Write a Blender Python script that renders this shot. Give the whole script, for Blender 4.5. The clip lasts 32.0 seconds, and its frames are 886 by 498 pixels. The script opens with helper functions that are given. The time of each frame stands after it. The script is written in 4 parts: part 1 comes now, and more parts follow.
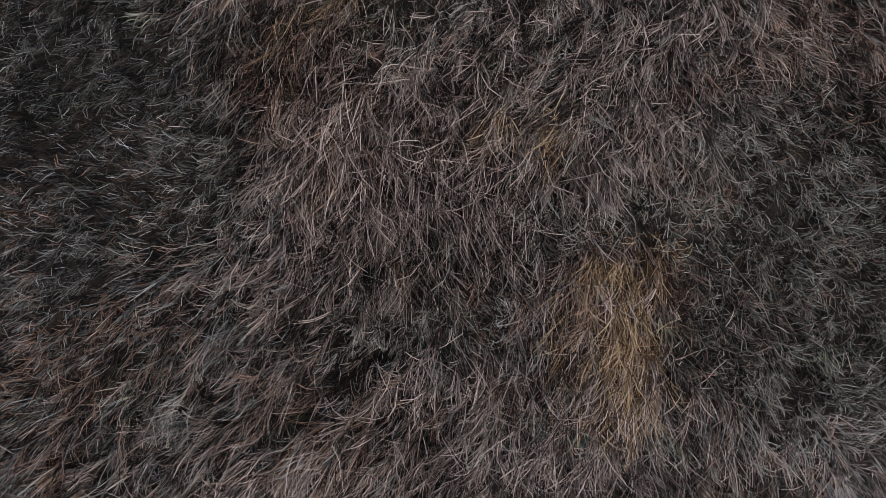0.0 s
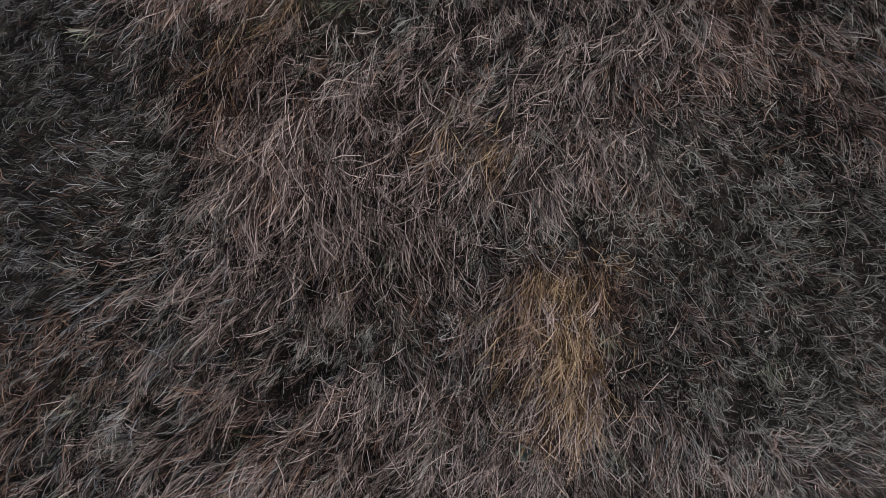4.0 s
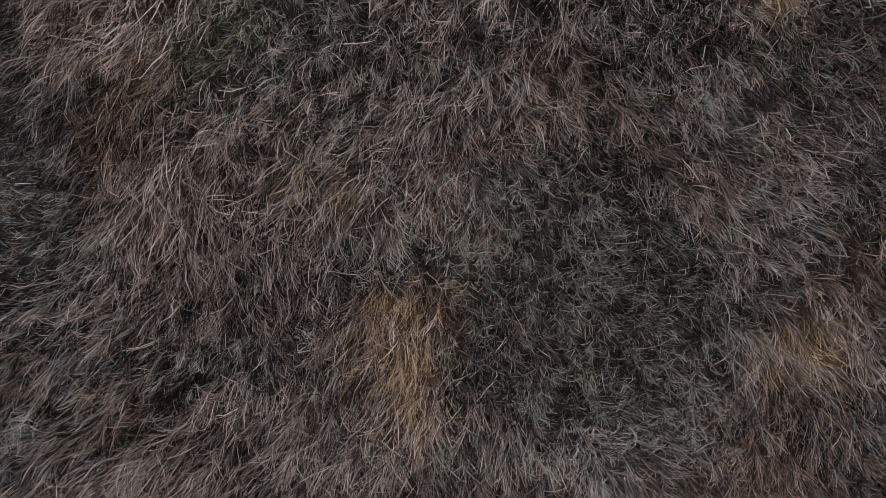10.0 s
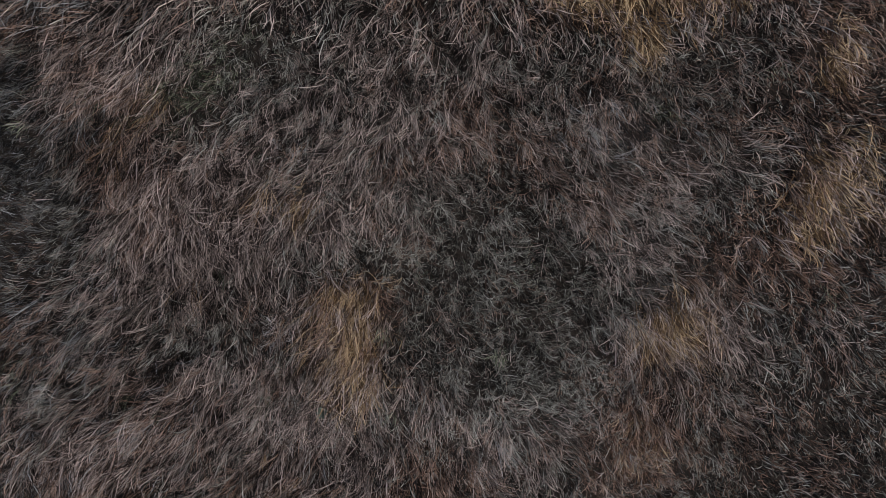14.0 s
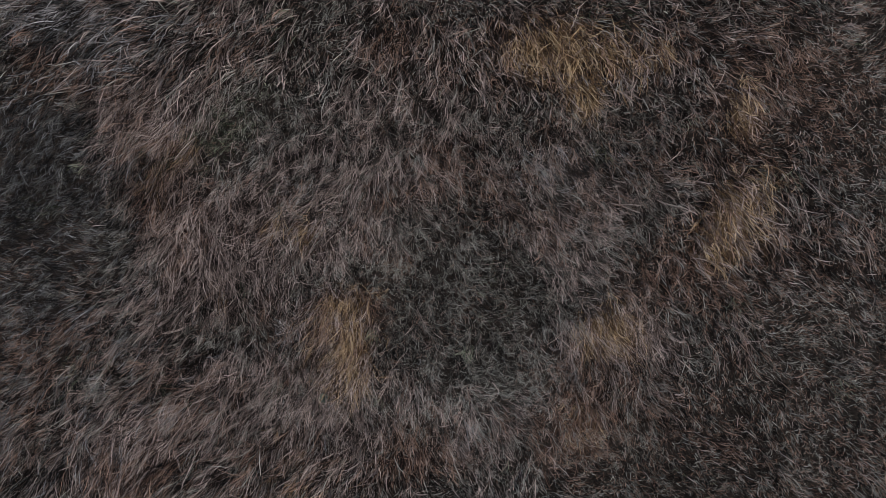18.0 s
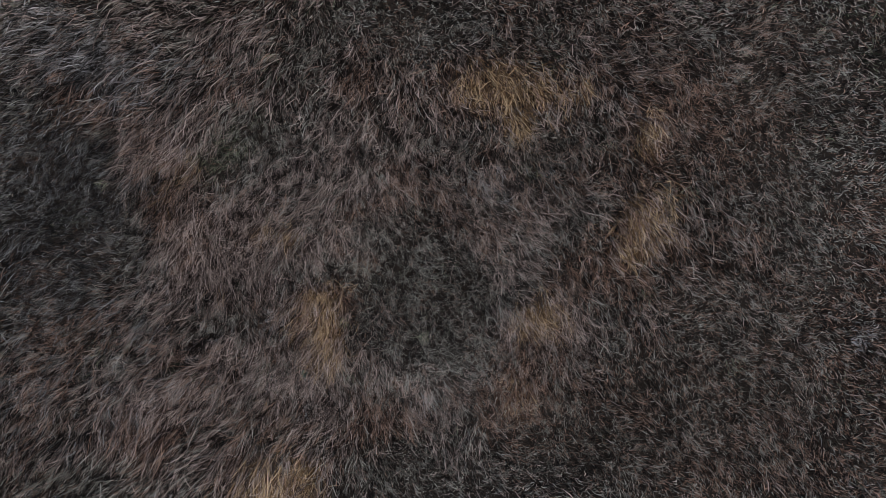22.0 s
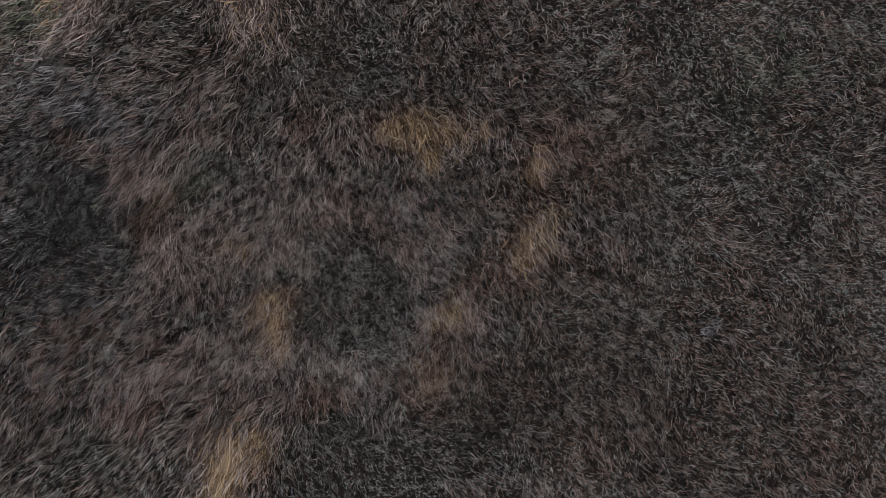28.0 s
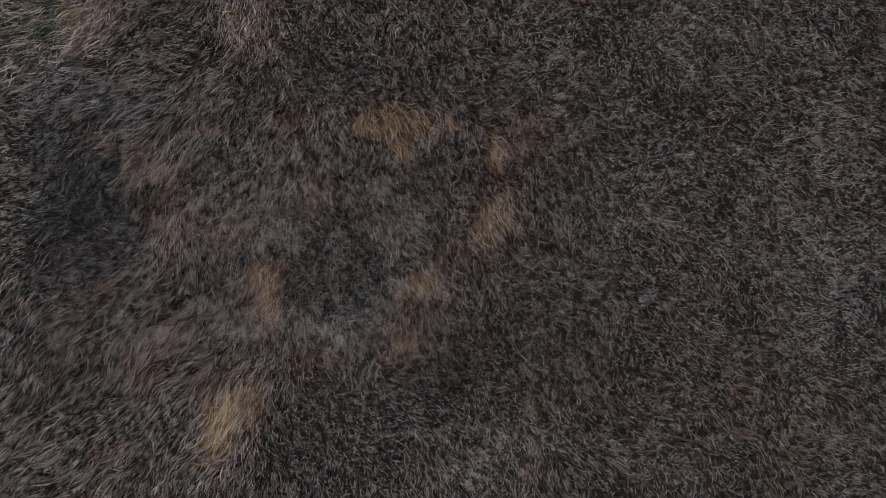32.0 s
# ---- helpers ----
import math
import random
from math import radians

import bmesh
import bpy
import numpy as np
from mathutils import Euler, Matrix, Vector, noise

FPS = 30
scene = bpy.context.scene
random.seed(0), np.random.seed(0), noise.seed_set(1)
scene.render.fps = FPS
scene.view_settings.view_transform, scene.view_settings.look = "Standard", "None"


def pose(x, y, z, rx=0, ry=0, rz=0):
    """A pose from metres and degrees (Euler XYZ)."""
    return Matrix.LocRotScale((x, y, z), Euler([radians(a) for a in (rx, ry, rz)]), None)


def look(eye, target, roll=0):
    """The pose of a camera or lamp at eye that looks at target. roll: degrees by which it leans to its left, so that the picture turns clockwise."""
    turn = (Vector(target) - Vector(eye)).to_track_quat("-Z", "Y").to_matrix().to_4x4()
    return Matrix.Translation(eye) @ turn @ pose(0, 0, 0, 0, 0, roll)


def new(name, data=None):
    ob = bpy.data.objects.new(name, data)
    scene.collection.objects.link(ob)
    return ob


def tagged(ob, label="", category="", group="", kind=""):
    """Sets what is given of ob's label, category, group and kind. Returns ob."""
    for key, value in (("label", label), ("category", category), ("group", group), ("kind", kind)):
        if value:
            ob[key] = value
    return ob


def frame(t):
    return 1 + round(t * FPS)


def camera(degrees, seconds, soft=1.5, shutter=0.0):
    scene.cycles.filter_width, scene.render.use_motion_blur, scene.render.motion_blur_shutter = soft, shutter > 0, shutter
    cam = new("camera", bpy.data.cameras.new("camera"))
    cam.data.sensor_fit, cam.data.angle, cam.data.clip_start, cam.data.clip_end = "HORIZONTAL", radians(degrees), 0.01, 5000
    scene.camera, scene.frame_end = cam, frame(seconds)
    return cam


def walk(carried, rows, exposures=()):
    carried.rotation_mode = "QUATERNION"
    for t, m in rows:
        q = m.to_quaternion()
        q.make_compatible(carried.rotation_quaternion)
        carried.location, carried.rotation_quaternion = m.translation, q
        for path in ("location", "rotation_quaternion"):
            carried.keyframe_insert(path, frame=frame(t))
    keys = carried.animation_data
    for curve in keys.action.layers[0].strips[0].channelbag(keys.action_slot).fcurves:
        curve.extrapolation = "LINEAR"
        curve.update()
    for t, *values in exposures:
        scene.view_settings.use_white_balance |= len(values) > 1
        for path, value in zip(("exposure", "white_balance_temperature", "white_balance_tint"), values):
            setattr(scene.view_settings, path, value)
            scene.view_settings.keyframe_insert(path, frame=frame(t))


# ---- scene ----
# ---------------------------------------------------------------- camera
cam = camera(70, 32.0, soft=0.75)
PATH = [
    (0, pose(0.000, 0.000, 4.339, -1.92, -1.03, 0.00)),
    (0.5, pose(0.023, 0.003, 4.346, -1.92, -1.03, -0.01)),
    (1, pose(0.052, 0.010, 4.345, -1.92, -1.03, -0.01)),
    (1.5, pose(0.071, 0.032, 4.346, -1.92, -1.03, -0.02)),
    (2, pose(0.107, 0.056, 4.345, -1.92, -1.03, -0.03)),
    (2.5, pose(0.180, 0.070, 4.350, -1.92, -1.03, -0.03)),
    (3, pose(0.251, 0.086, 4.349, -1.92, -1.03, 0.00)),
    (3.5, pose(0.316, 0.094, 4.352, -1.92, -1.03, 0.02)),
    (5.5, pose(0.628, 0.115, 4.408, -1.92, -1.03, 0.00)),
    (6, pose(0.712, 0.143, 4.416, -1.92, -1.03, 0.02)),
    (6.5, pose(0.814, 0.160, 4.419, -1.92, -1.03, 0.02)),
    (7, pose(0.923, 0.173, 4.422, -1.92, -1.03, -0.02)),
    (7.5, pose(1.014, 0.191, 4.431, -1.92, -1.03, -0.05)),
    (8, pose(1.098, 0.221, 4.461, -1.92, -1.02, -0.04)),
    (8.5, pose(1.196, 0.249, 4.596, -1.92, -1.02, -0.03)),
    (9, pose(1.291, 0.271, 4.781, -1.92, -1.02, -0.04)),
    (9.5, pose(1.394, 0.298, 4.948, -1.92, -1.02, -0.04)),
    (10, pose(1.506, 0.324, 5.099, -1.92, -1.02, -0.04)),
    (10.5, pose(1.598, 0.323, 5.247, -1.92, -1.02, -0.03)),
    (11, pose(1.683, 0.320, 5.396, -1.92, -1.02, -0.02)),
    (11.5, pose(1.764, 0.326, 5.551, -1.92, -1.02, -0.03)),
    (12, pose(1.849, 0.325, 5.710, -1.92, -1.02, -0.04)),
    (12.5, pose(1.926, 0.335, 5.868, -1.92, -1.02, -0.08)),
    (13, pose(1.990, 0.350, 6.019, -1.92, -1.02, -0.09)),
    (13.5, pose(2.045, 0.370, 6.179, -1.92, -1.02, -0.08)),
    (14, pose(2.105, 0.392, 6.328, -1.92, -1.02, -0.07)),
    (14.5, pose(2.156, 0.412, 6.485, -1.92, -1.02, -0.08)),
    (16.5, pose(2.231, 0.523, 7.173, -1.92, -1.03, -0.07)),
    (17, pose(2.256, 0.556, 7.380, -1.92, -1.03, -0.02)),
    (17.5, pose(2.293, 0.597, 7.595, -1.92, -1.03, 0.01)),
    (18, pose(2.342, 0.644, 7.811, -1.92, -1.03, -0.01)),
    (18.5, pose(2.395, 0.680, 8.031, -1.92, -1.03, -0.02)),
    (19, pose(2.454, 0.709, 8.248, -1.92, -1.03, -0.04)),
    (19.5, pose(2.519, 0.730, 8.452, -1.92, -1.03, -0.04)),
    (20, pose(2.576, 0.743, 8.658, -1.92, -1.03, -0.06)),
    (20.5, pose(2.636, 0.759, 8.863, -1.92, -1.03, -0.08)),
    (21, pose(2.712, 0.758, 9.071, -1.92, -1.03, -0.11)),
    (21.5, pose(2.807, 0.736, 9.268, -1.92, -1.03, -0.13)),
    (22, pose(2.911, 0.724, 9.467, -1.92, -1.03, -0.15)),
    (22.5, pose(3.021, 0.729, 9.666, -1.92, -1.03, -0.17)),
    (23, pose(3.128, 0.751, 9.853, -1.92, -1.02, -0.18)),
    (23.5, pose(3.220, 0.786, 10.032, -1.92, -1.02, -0.19)),
    (24, pose(3.308, 0.826, 10.222, -1.92, -1.02, -0.20)),
    (24.5, pose(3.384, 0.854, 10.422, -1.92, -1.02, -0.22)),
    (25, pose(3.490, 0.863, 10.599, -1.92, -1.02, -0.22)),
    (25.5, pose(3.608, 0.860, 10.776, -1.92, -1.02, -0.21)),
    (27.5, pose(4.101, 0.929, 11.608, -1.92, -1.02, -0.34)),
    (28, pose(4.227, 0.967, 11.799, -1.92, -1.02, -0.32)),
    (28.5, pose(4.335, 0.994, 12.004, -1.92, -1.02, -0.30)),
    (29, pose(4.414, 0.997, 12.224, -1.92, -1.02, -0.29)),
    (29.5, pose(4.483, 0.966, 12.443, -1.92, -1.02, -0.29)),
    (30, pose(4.557, 0.910, 12.661, -1.92, -1.02, -0.30)),
    (30.5, pose(4.630, 0.840, 12.876, -1.92, -1.02, -0.30)),
    (31, pose(4.694, 0.755, 13.091, -1.92, -1.02, -0.27)),
    (31.5, pose(4.762, 0.657, 13.309, -1.92, -1.02, -0.27)),
    (32, pose(4.832, 0.552, 13.535, -1.92, -1.02, -0.29)),
]
walk(cam, PATH, [(0.0, 0.50, 6200, 12.3), (3.0, 0.50, 6200, 13.1), (7.0, 0.47, 6190, 13.1), (14.0, 0.40, 6160, 12.2), (20.0, 0.35, 6110, 12.3), (32.0, 0.22, 6010, 11.2)])

# ---------------------------------------------------------------- light: an overcast dusk sky, no cast shadows to speak of
world = bpy.data.worlds.new("overcast_sky")
scene.world = world
world.use_nodes = True
wn = world.node_tree.nodes
sky = wn.new("ShaderNodeTexSky")
sky.sky_type = "NISHITA"
sky.sun_disc = False
sky.sun_elevation = radians(47)
sky.sun_rotation = radians(120)
sky.air_density, sky.dust_density = 1.2, 3.0
world.node_tree.links.new(sky.outputs["Color"], wn["Background"].inputs["Color"])
wn["Background"].inputs["Strength"].default_value = 0.054
sun = new("sun", bpy.data.lights.new("sun", "SUN"))
sun.data.energy = 1.4
sun.data.angle = radians(18)
sun.data.color = (1.0, 0.95, 0.9)
sun.matrix_world = look((12, -10, 17), (0, 0, 0))

# ---------------------------------------------------------------- the lie of the land
X0, X1, Y0, Y1 = -7.0, 17.0, -8.0, 9.0      # the meadow that grows blade by blade
CELL = 0.06
NX, NY = int((X1 - X0) / CELL) + 1, int((Y1 - Y0) / CELL) + 1
gx, gy = np.meshgrid(np.linspace(X0, X1, NX), np.linspace(Y0, Y1, NY))
rng = np.random.default_rng(7)


def smooth_noise(x, y, size, seed):
    """Value noise of a given grain, about -1 to 1."""
    r = np.random.default_rng(seed)
    table = r.uniform(-1, 1, (64, 64))
    u, v = x / size + 17.3, y / size + 31.7
    i, j = np.floor(u).astype(int), np.floor(v).astype(int)
    a, b = u - i, v - j
    a, b = a * a * (3 - 2 * a), b * b * (3 - 2 * b)
    i0, i1, j0, j1 = i % 64, (i + 1) % 64, j % 64, (j + 1) % 64
    low = table[j0, i0] * (1 - a) + table[j0, i1] * a
    high = table[j1, i0] * (1 - a) + table[j1, i1] * a
    return low * (1 - b) + high * b


def fbm(x, y, size, seed, octaves=3):
    return sum(smooth_noise(x, y, size / 2 ** k, seed + k) / 2 ** k for k in range(octaves)) / 1.6


def height(x, y):
    """Low hummocks; flattens far out."""
    near = np.exp(-(np.maximum(0, np.hypot(x - 5, y) - 16) / 20) ** 2)
    return 0.055 * fbm(x, y, 0.9, 11, 2) * near + 0.05 * fbm(x, y, 4.0, 15, 2)


FIELD = {k: np.zeros_like(gx) for k in ("straw", "dark", "gold", "rust", "green", "pale", "cool", "tone_shift")}
wx = gx + 0.28 * fbm(gx, gy, 0.8, 21) + 0.07 * fbm(gx, gy, 0.2, 25)
wy = gy + 0.28 * fbm(gx, gy, 0.8, 31) + 0.07 * fbm(gx, gy, 0.2, 35)


def patch(kind, x, y, rx, ry, turn, much):
    """A stand of one sort of grass, or an area of shifted tone, with a ragged edge."""
    c, s = math.cos(radians(turn)), math.sin(radians(turn))
    px, py = (0.6 * gx + 0.4 * wx, 0.6 * gy + 0.4 * wy) if kind in ("gold", "straw") else (wx, wy)
    u = (c * (px - x) + s * (py - y)) / rx
    v = (-s * (px - x) + c * (py - y)) / ry
    FIELD[kind] += much * np.exp(-(u * u + v * v) ** 1.3)


patch("dark", -2.44, 0.65, 0.65, 0.83, 0, 0.8)
patch("dark", -2.69, 1.27, 0.53, 0.34, 0, 0.5)
patch("dark", -0.24, 1.29, 0.34, 0.23, 0, 0.6)
patch("dark", 2.45, -0.52, 0.83, 0.65, 0, 0.8)
patch("dark", 2.80, 0.57, 0.45, 0.40, 0, 0.3)
patch("dark", 0.06, -0.54, 0.76, 0.17, -8, 0.7)
patch("dark", -1.21, 1.35, 0.23, 0.23, 0, 0.6)
patch("dark", 1.59, 0.05, 0.34, 0.23, 0, 0.6)
patch("gold", 1.26, -0.82, 0.26, 0.52, 0, 0.57)
patch("gold", 1.31, -0.20, 0.21, 0.13, 0, 0.44)
patch("gold", 1.08, -0.24, 0.14, 0.21, 0, 0.26)
patch("gold", 1.45, -1.12, 0.14, 0.24, -20, 0.38)
patch("gold", 0.45, 0.87, 0.17, 0.21, 0, 0.35)
patch("gold", -0.96, 1.25, 0.12, 0.19, 0, 0.6)
patch("gold", -0.19, -0.15, 0.07, 0.12, 0, 0.35)
patch("gold", 0.81, 0.72, 0.19, 0.14, 0, 0.4)
patch("gold", 1.43, -0.27, 0.34, 0.17, 0, 0.35)
patch("gold", -0.66, 1.70, 0.17, 0.24, 0, 0.55)
patch("gold", 0.85, 0.74, 0.17, 0.15, 0, 0.4)
patch("gold", 4.49, -0.60, 0.31, 0.28, 0, 0.75)
patch("gold", 4.13, 2.36, 0.15, 0.31, 0, 0.7)
patch("gold", 6.19, 2.18, 0.14, 0.24, 0, 0.7)
patch("gold", 5.89, 0.52, 0.28, 0.35, 0, 0.47)
patch("gold", 6.16, 0.96, 0.35, 0.42, 0, 0.31)
patch("gold", 6.45, 0.80, 0.21, 0.42, 0, 0.31)
patch("gold", 4.09, 2.84, 0.77, 0.41, 0, 0.9)
patch("gold", 3.62, 2.81, 0.54, 0.27, 0, 0.5)
patch("gold", 4.16, 2.36, 0.15, 0.27, 0, 0.7)
patch("gold", 5.11, 2.74, 0.15, 0.17, 0, 0.9)
patch("gold", 6.21, 2.22, 0.14, 0.32, 0, 0.5)
patch("gold", 5.90, 0.73, 0.36, 0.45, 0, 0.31)
patch("gold", 6.30, 1.10, 0.27, 0.32, 0, 0.31)
patch("gold", 5.99, 0.49, 0.28, 0.28, 0, 0.39)
patch("gold", 0.53, -3.22, 0.34, 0.34, 0, 0.5)
patch("gold", 1.41, -0.72, 0.16, 0.51, 0, 0.26)
patch("gold", 0.38, -3.49, 0.52, 0.65, -10, 0.5)
patch("gold", 1.12, -2.96, 0.16, 0.33, 0, 0.8)
patch("gold", 0.11, -3.85, 0.20, 0.39, 0, 0.6)
patch("gold", 0.93, 4.91, 0.46, 0.39, 0, 0.3)
patch("gold", 0.44, -3.23, 0.37, 0.90, -10, 0.35)
patch("gold", -2.69, 4.85, 0.22, 0.60, 0, 0.35)
patch("straw", -2.32, 4.86, 0.46, 0.59, 0, 0.7)
patch("straw", -3.34, 4.41, 0.52, 0.26, 0, 0.5)
patch("green", -3.27, 4.96, 0.52, 0.33, 0, 0.9)
patch("green", -1.61, 4.96, 0.13, 0.26, 0, 0.5)
patch("straw", 0.93, 4.81, 0.65, 0.59, 0, 0.6)
patch("straw", 3.06, 2.92, 0.39, 0.33, 0, 0.6)
patch("straw", 6.28, 2.14, 0.18, 0.39, 0, 0.6)
patch("straw", -1.13, 2.07, 0.23, 0.34, 0, 0.6)
patch("straw", -0.65, 1.76, 0.23, 0.34, 0, 0.6)
patch("straw", -2.13, 2.74, 0.56, 0.45, 0, 0.4)
patch("straw", -1.26, -2.30, 0.39, 0.39, 0, 0.5)
patch("straw", -1.57, -2.12, 0.30, 0.30, 0, 0.5)
patch("straw", 0.07, -3.83, 0.45, 0.90, -10, 0.5)
patch("rust", -2.30, 2.91, 0.34, 0.68, 0, 0.5)
patch("rust", 4.17, -1.79, 0.45, 0.45, 0, 0.5)
patch("rust", 6.94, 2.14, 0.90, 0.60, 0, 0.4)
patch("rust", 4.17, -1.81, 0.45, 0.60, 0, 0.4)
patch("pale", -2.66, 4.04, 0.45, 0.37, 0, 0.5)
patch("pale", -3.30, 3.80, 0.60, 0.37, 0, 0.4)
patch("pale", -1.80, 3.22, 0.75, 0.45, 0, 0.35)
patch("rust", 1.55, -0.32, 0.19, 0.15, 0, 0.6)
patch("straw", 1.07, -0.25, 0.17, 0.27, 0, 0.4)
patch("rust", 0.36, 0.81, 0.15, 0.23, 0, 0.5)
patch("rust", 1.93, 0.24, 0.27, 0.23, 0, 0.5)
patch("rust", -0.62, 0.28, 0.34, 0.19, 30, 0.4)
patch("rust", -2.39, -0.74, 0.30, 0.23, 0, 0.6)
patch("rust", 1.77, 1.04, 0.34, 0.19, 0, 0.4)
patch("straw", -0.54, 0.76, 0.68, 0.57, 0, 0.6)
patch("straw", -0.24, -0.06, 0.57, 0.42, 0, 0.5)
patch("straw", 0.33, 0.58, 0.49, 0.53, 0, 0.4)
patch("straw", -1.07, -0.14, 0.46, 0.38, 0, 0.4)
patch("straw", 0.91, -1.14, 0.46, 0.46, 0, 0.5)
patch("straw", 1.06, -0.52, 0.23, 0.27, 0, 0.6)
patch("straw", 1.52, -0.75, 0.11, 0.23, 0, 0.5)
patch("straw", 1.81, 0.51, 0.38, 0.23, 0, 0.4)
patch("straw", -1.01, -1.63, 0.68, 0.38, 0, 0.4)
patch("dark", 2.81, -0.70, 0.85, 0.66, 0, 0.7)
patch("dark", 1.47, 0.10, 0.23, 0.17, 0, 0.6)
patch("pale", 3.68, 1.20, 0.23, 0.27, 0, 0.3)
patch("dark", 2.50, -0.05, 0.92, 0.38, 0, 0.7)
patch("dark", 3.14, -0.95, 0.92, 0.54, 0, 0.5)
patch("dark", 2.78, 0.98, 0.36, 0.14, 0, 0.45)
patch("green", -0.08, 1.73, 0.46, 0.25, 0, 0.6)
patch("dark", -0.08, 1.73, 0.46, 0.25, 0, 0.4)
patch("dark", -1.57, 0.70, 0.42, 0.63, 0, 0.8)
patch("rust", 2.53, 1.53, 0.38, 0.19, 0, 0.6)
patch("rust", 3.66, 1.71, 0.29, 0.17, 0, 0.4)
patch("rust", 4.45, -1.52, 0.46, 0.25, 0, 0.6)
patch("pale", 3.58, 1.25, 0.38, 0.21, 0, 0.2)
patch("straw", 4.54, -0.60, 0.42, 0.26, 0, 0.6)
patch("rust", 4.07, -1.79, 0.48, 0.32, 0, 0.6)
patch("rust", 3.78, 0.47, 0.37, 0.16, 0, 0.5)
patch("rust", 2.76, 1.21, 0.37, 0.16, 0, 0.4)
patch("dark", 2.98, 0.05, 0.85, 0.50, 0, 0.35)
patch("dark", 2.61, -0.81, 0.85, 0.32, 0, 0.5)
patch("dark", 4.61, -1.96, 0.58, 0.32, 0, 0.6)
patch("green", -0.12, 1.73, 0.32, 0.32, 0, 0.5)
patch("straw", 4.78, -0.59, 0.80, 0.29, 0, 0.5)
patch("rust", 2.13, -2.21, 0.51, 0.33, 0, 0.6)
patch("rust", 4.12, -1.63, 0.33, 0.44, 0, 0.6)
patch("dark", -2.68, 0.95, 0.95, 1.75, 0, 0.9)
patch("dark", 2.94, 0.15, 0.87, 0.66, 0, 0.5)
patch("dark", 2.13, -0.66, 0.66, 0.44, 0, 0.5)
patch("dark", 6.21, -1.86, 1.89, 0.80, 0, 0.4)
patch("rust", 6.21, -1.86, 1.46, 0.58, 0, 0.3)
patch("dark", 7.91, -0.90, 0.66, 0.66, 0, 0.3)
patch("straw", -1.03, 1.81, 0.58, 0.58, 0, 0.5)
patch("straw", -0.97, 0.73, 0.66, 0.87, 20, 0.5)
patch("straw", -0.04, 0.59, 0.80, 0.87, 20, 0.5)
patch("straw", -1.66, -2.04, 1.09, 0.58, 0, 0.5)
patch("straw", 1.25, -1.02, 0.51, 0.80, 0, 0.4)
patch("pale", -1.57, 3.30, 0.66, 0.44, -30, 0.3)
patch("pale", -2.86, 3.81, 1.68, 0.72, -20, 0.35)
patch("pale", -1.59, 3.10, 0.96, 0.48, -20, 0.3)
patch("green", -3.41, 4.97, 0.96, 0.60, 0, 0.7)
patch("straw", -2.36, 4.86, 0.36, 0.60, 0, 0.8)
patch("dark", -3.51, 0.99, 1.32, 1.32, 0, 0.7)
patch("dark", 2.55, 4.16, 1.08, 0.72, 0, 0.6)
patch("dark", 4.56, 4.16, 0.84, 0.60, 0, 0.4)
patch("rust", 6.22, 2.29, 0.80, 0.60, 0, 0.45)
patch("rust", 6.83, 2.56, 0.84, 0.48, 0, 0.5)
patch("straw", 6.35, 2.20, 0.36, 0.48, 0, 0.6)
patch("straw", 1.70, 1.20, 0.60, 0.45, 0, 0.35)
patch("rust", 2.05, 0.98, 0.40, 0.30, 0, 0.35)
patch("rust", 4.00, -0.95, 0.35, 0.40, 0, 0.35)
patch("straw", 3.80, 0.50, 0.35, 0.40, 0, 0.35)
patch("dark", 2.34, -3.87, 1.44, 0.84, 0, 0.6)
patch("dark", -2.14, -3.52, 0.90, 0.78, 0, 0.7)
patch("straw", 0.29, -4.21, 0.72, 0.84, 0, 0.7)
patch("rust", 4.29, -1.82, 0.36, 0.60, 0, 0.5)
patch("dark", 5.25, -3.28, 1.08, 0.84, 0, 0.4)
patch("green", 10.07, 4.04, 2.16, 0.72, 0, 0.5)
patch("pale", 14.27, -0.06, 0.96, 1.20, 0, 0.15)
patch("rust", 12.59, -3.11, 1.44, 0.96, 0, 0.3)
patch("dark", 8.88, 1.78, 1.80, 0.96, 0, 0.3)
patch("rust", 2.42, 2.86, 0.96, 0.72, 0, 0.4)
patch("straw", -1.14, 1.92, 0.84, 0.84, 0, 0.5)
patch("rust", -2.16, 2.57, 0.54, 0.36, 0, 0.6)
patch("straw", -1.10, 2.15, 0.45, 0.36, 0, 0.5)
patch("straw", -0.94, 1.18, 0.45, 0.72, 0, 0.6)
patch("rust", -0.94, 1.18, 0.45, 0.72, 0, 0.4)
patch("rust", 1.55, 2.81, 0.45, 0.27, 0, 0.5)
patch("straw", 1.55, 2.81, 0.45, 0.27, 0, 0.4)
patch("dark", -3.15, 1.41, 1.18, 1.45, 0, 0.8)
patch("dark", -2.01, 0.83, 0.81, 0.54, 0, 0.6)
patch("dark", 0.23, 2.03, 0.54, 0.36, 0, 0.6)
patch("green", 0.23, 2.03, 0.36, 0.27, 0, 0.4)
patch("dark", 2.84, 3.83, 0.72, 0.54, 0, 0.7)
patch("green", -3.14, 4.06, 0.45, 0.36, 0, 0.6)
patch("straw", 1.50, 4.31, 0.23, 0.27, 0, 0.8)
patch("straw", 3.31, 2.74, 0.18, 0.36, 0, 0.8)
patch("straw", 4.16, 2.79, 0.72, 0.36, 0, 0.5)
patch("rust", 6.98, 2.74, 0.54, 0.36, 0, 0.6)
patch("rust", 7.42, 1.66, 0.36, 0.27, 0, 0.5)
patch("straw", 6.25, 0.80, 0.45, 0.45, 0, 0.6)
patch("dark", 10.15, 2.02, 0.54, 0.72, 0, 0.7)
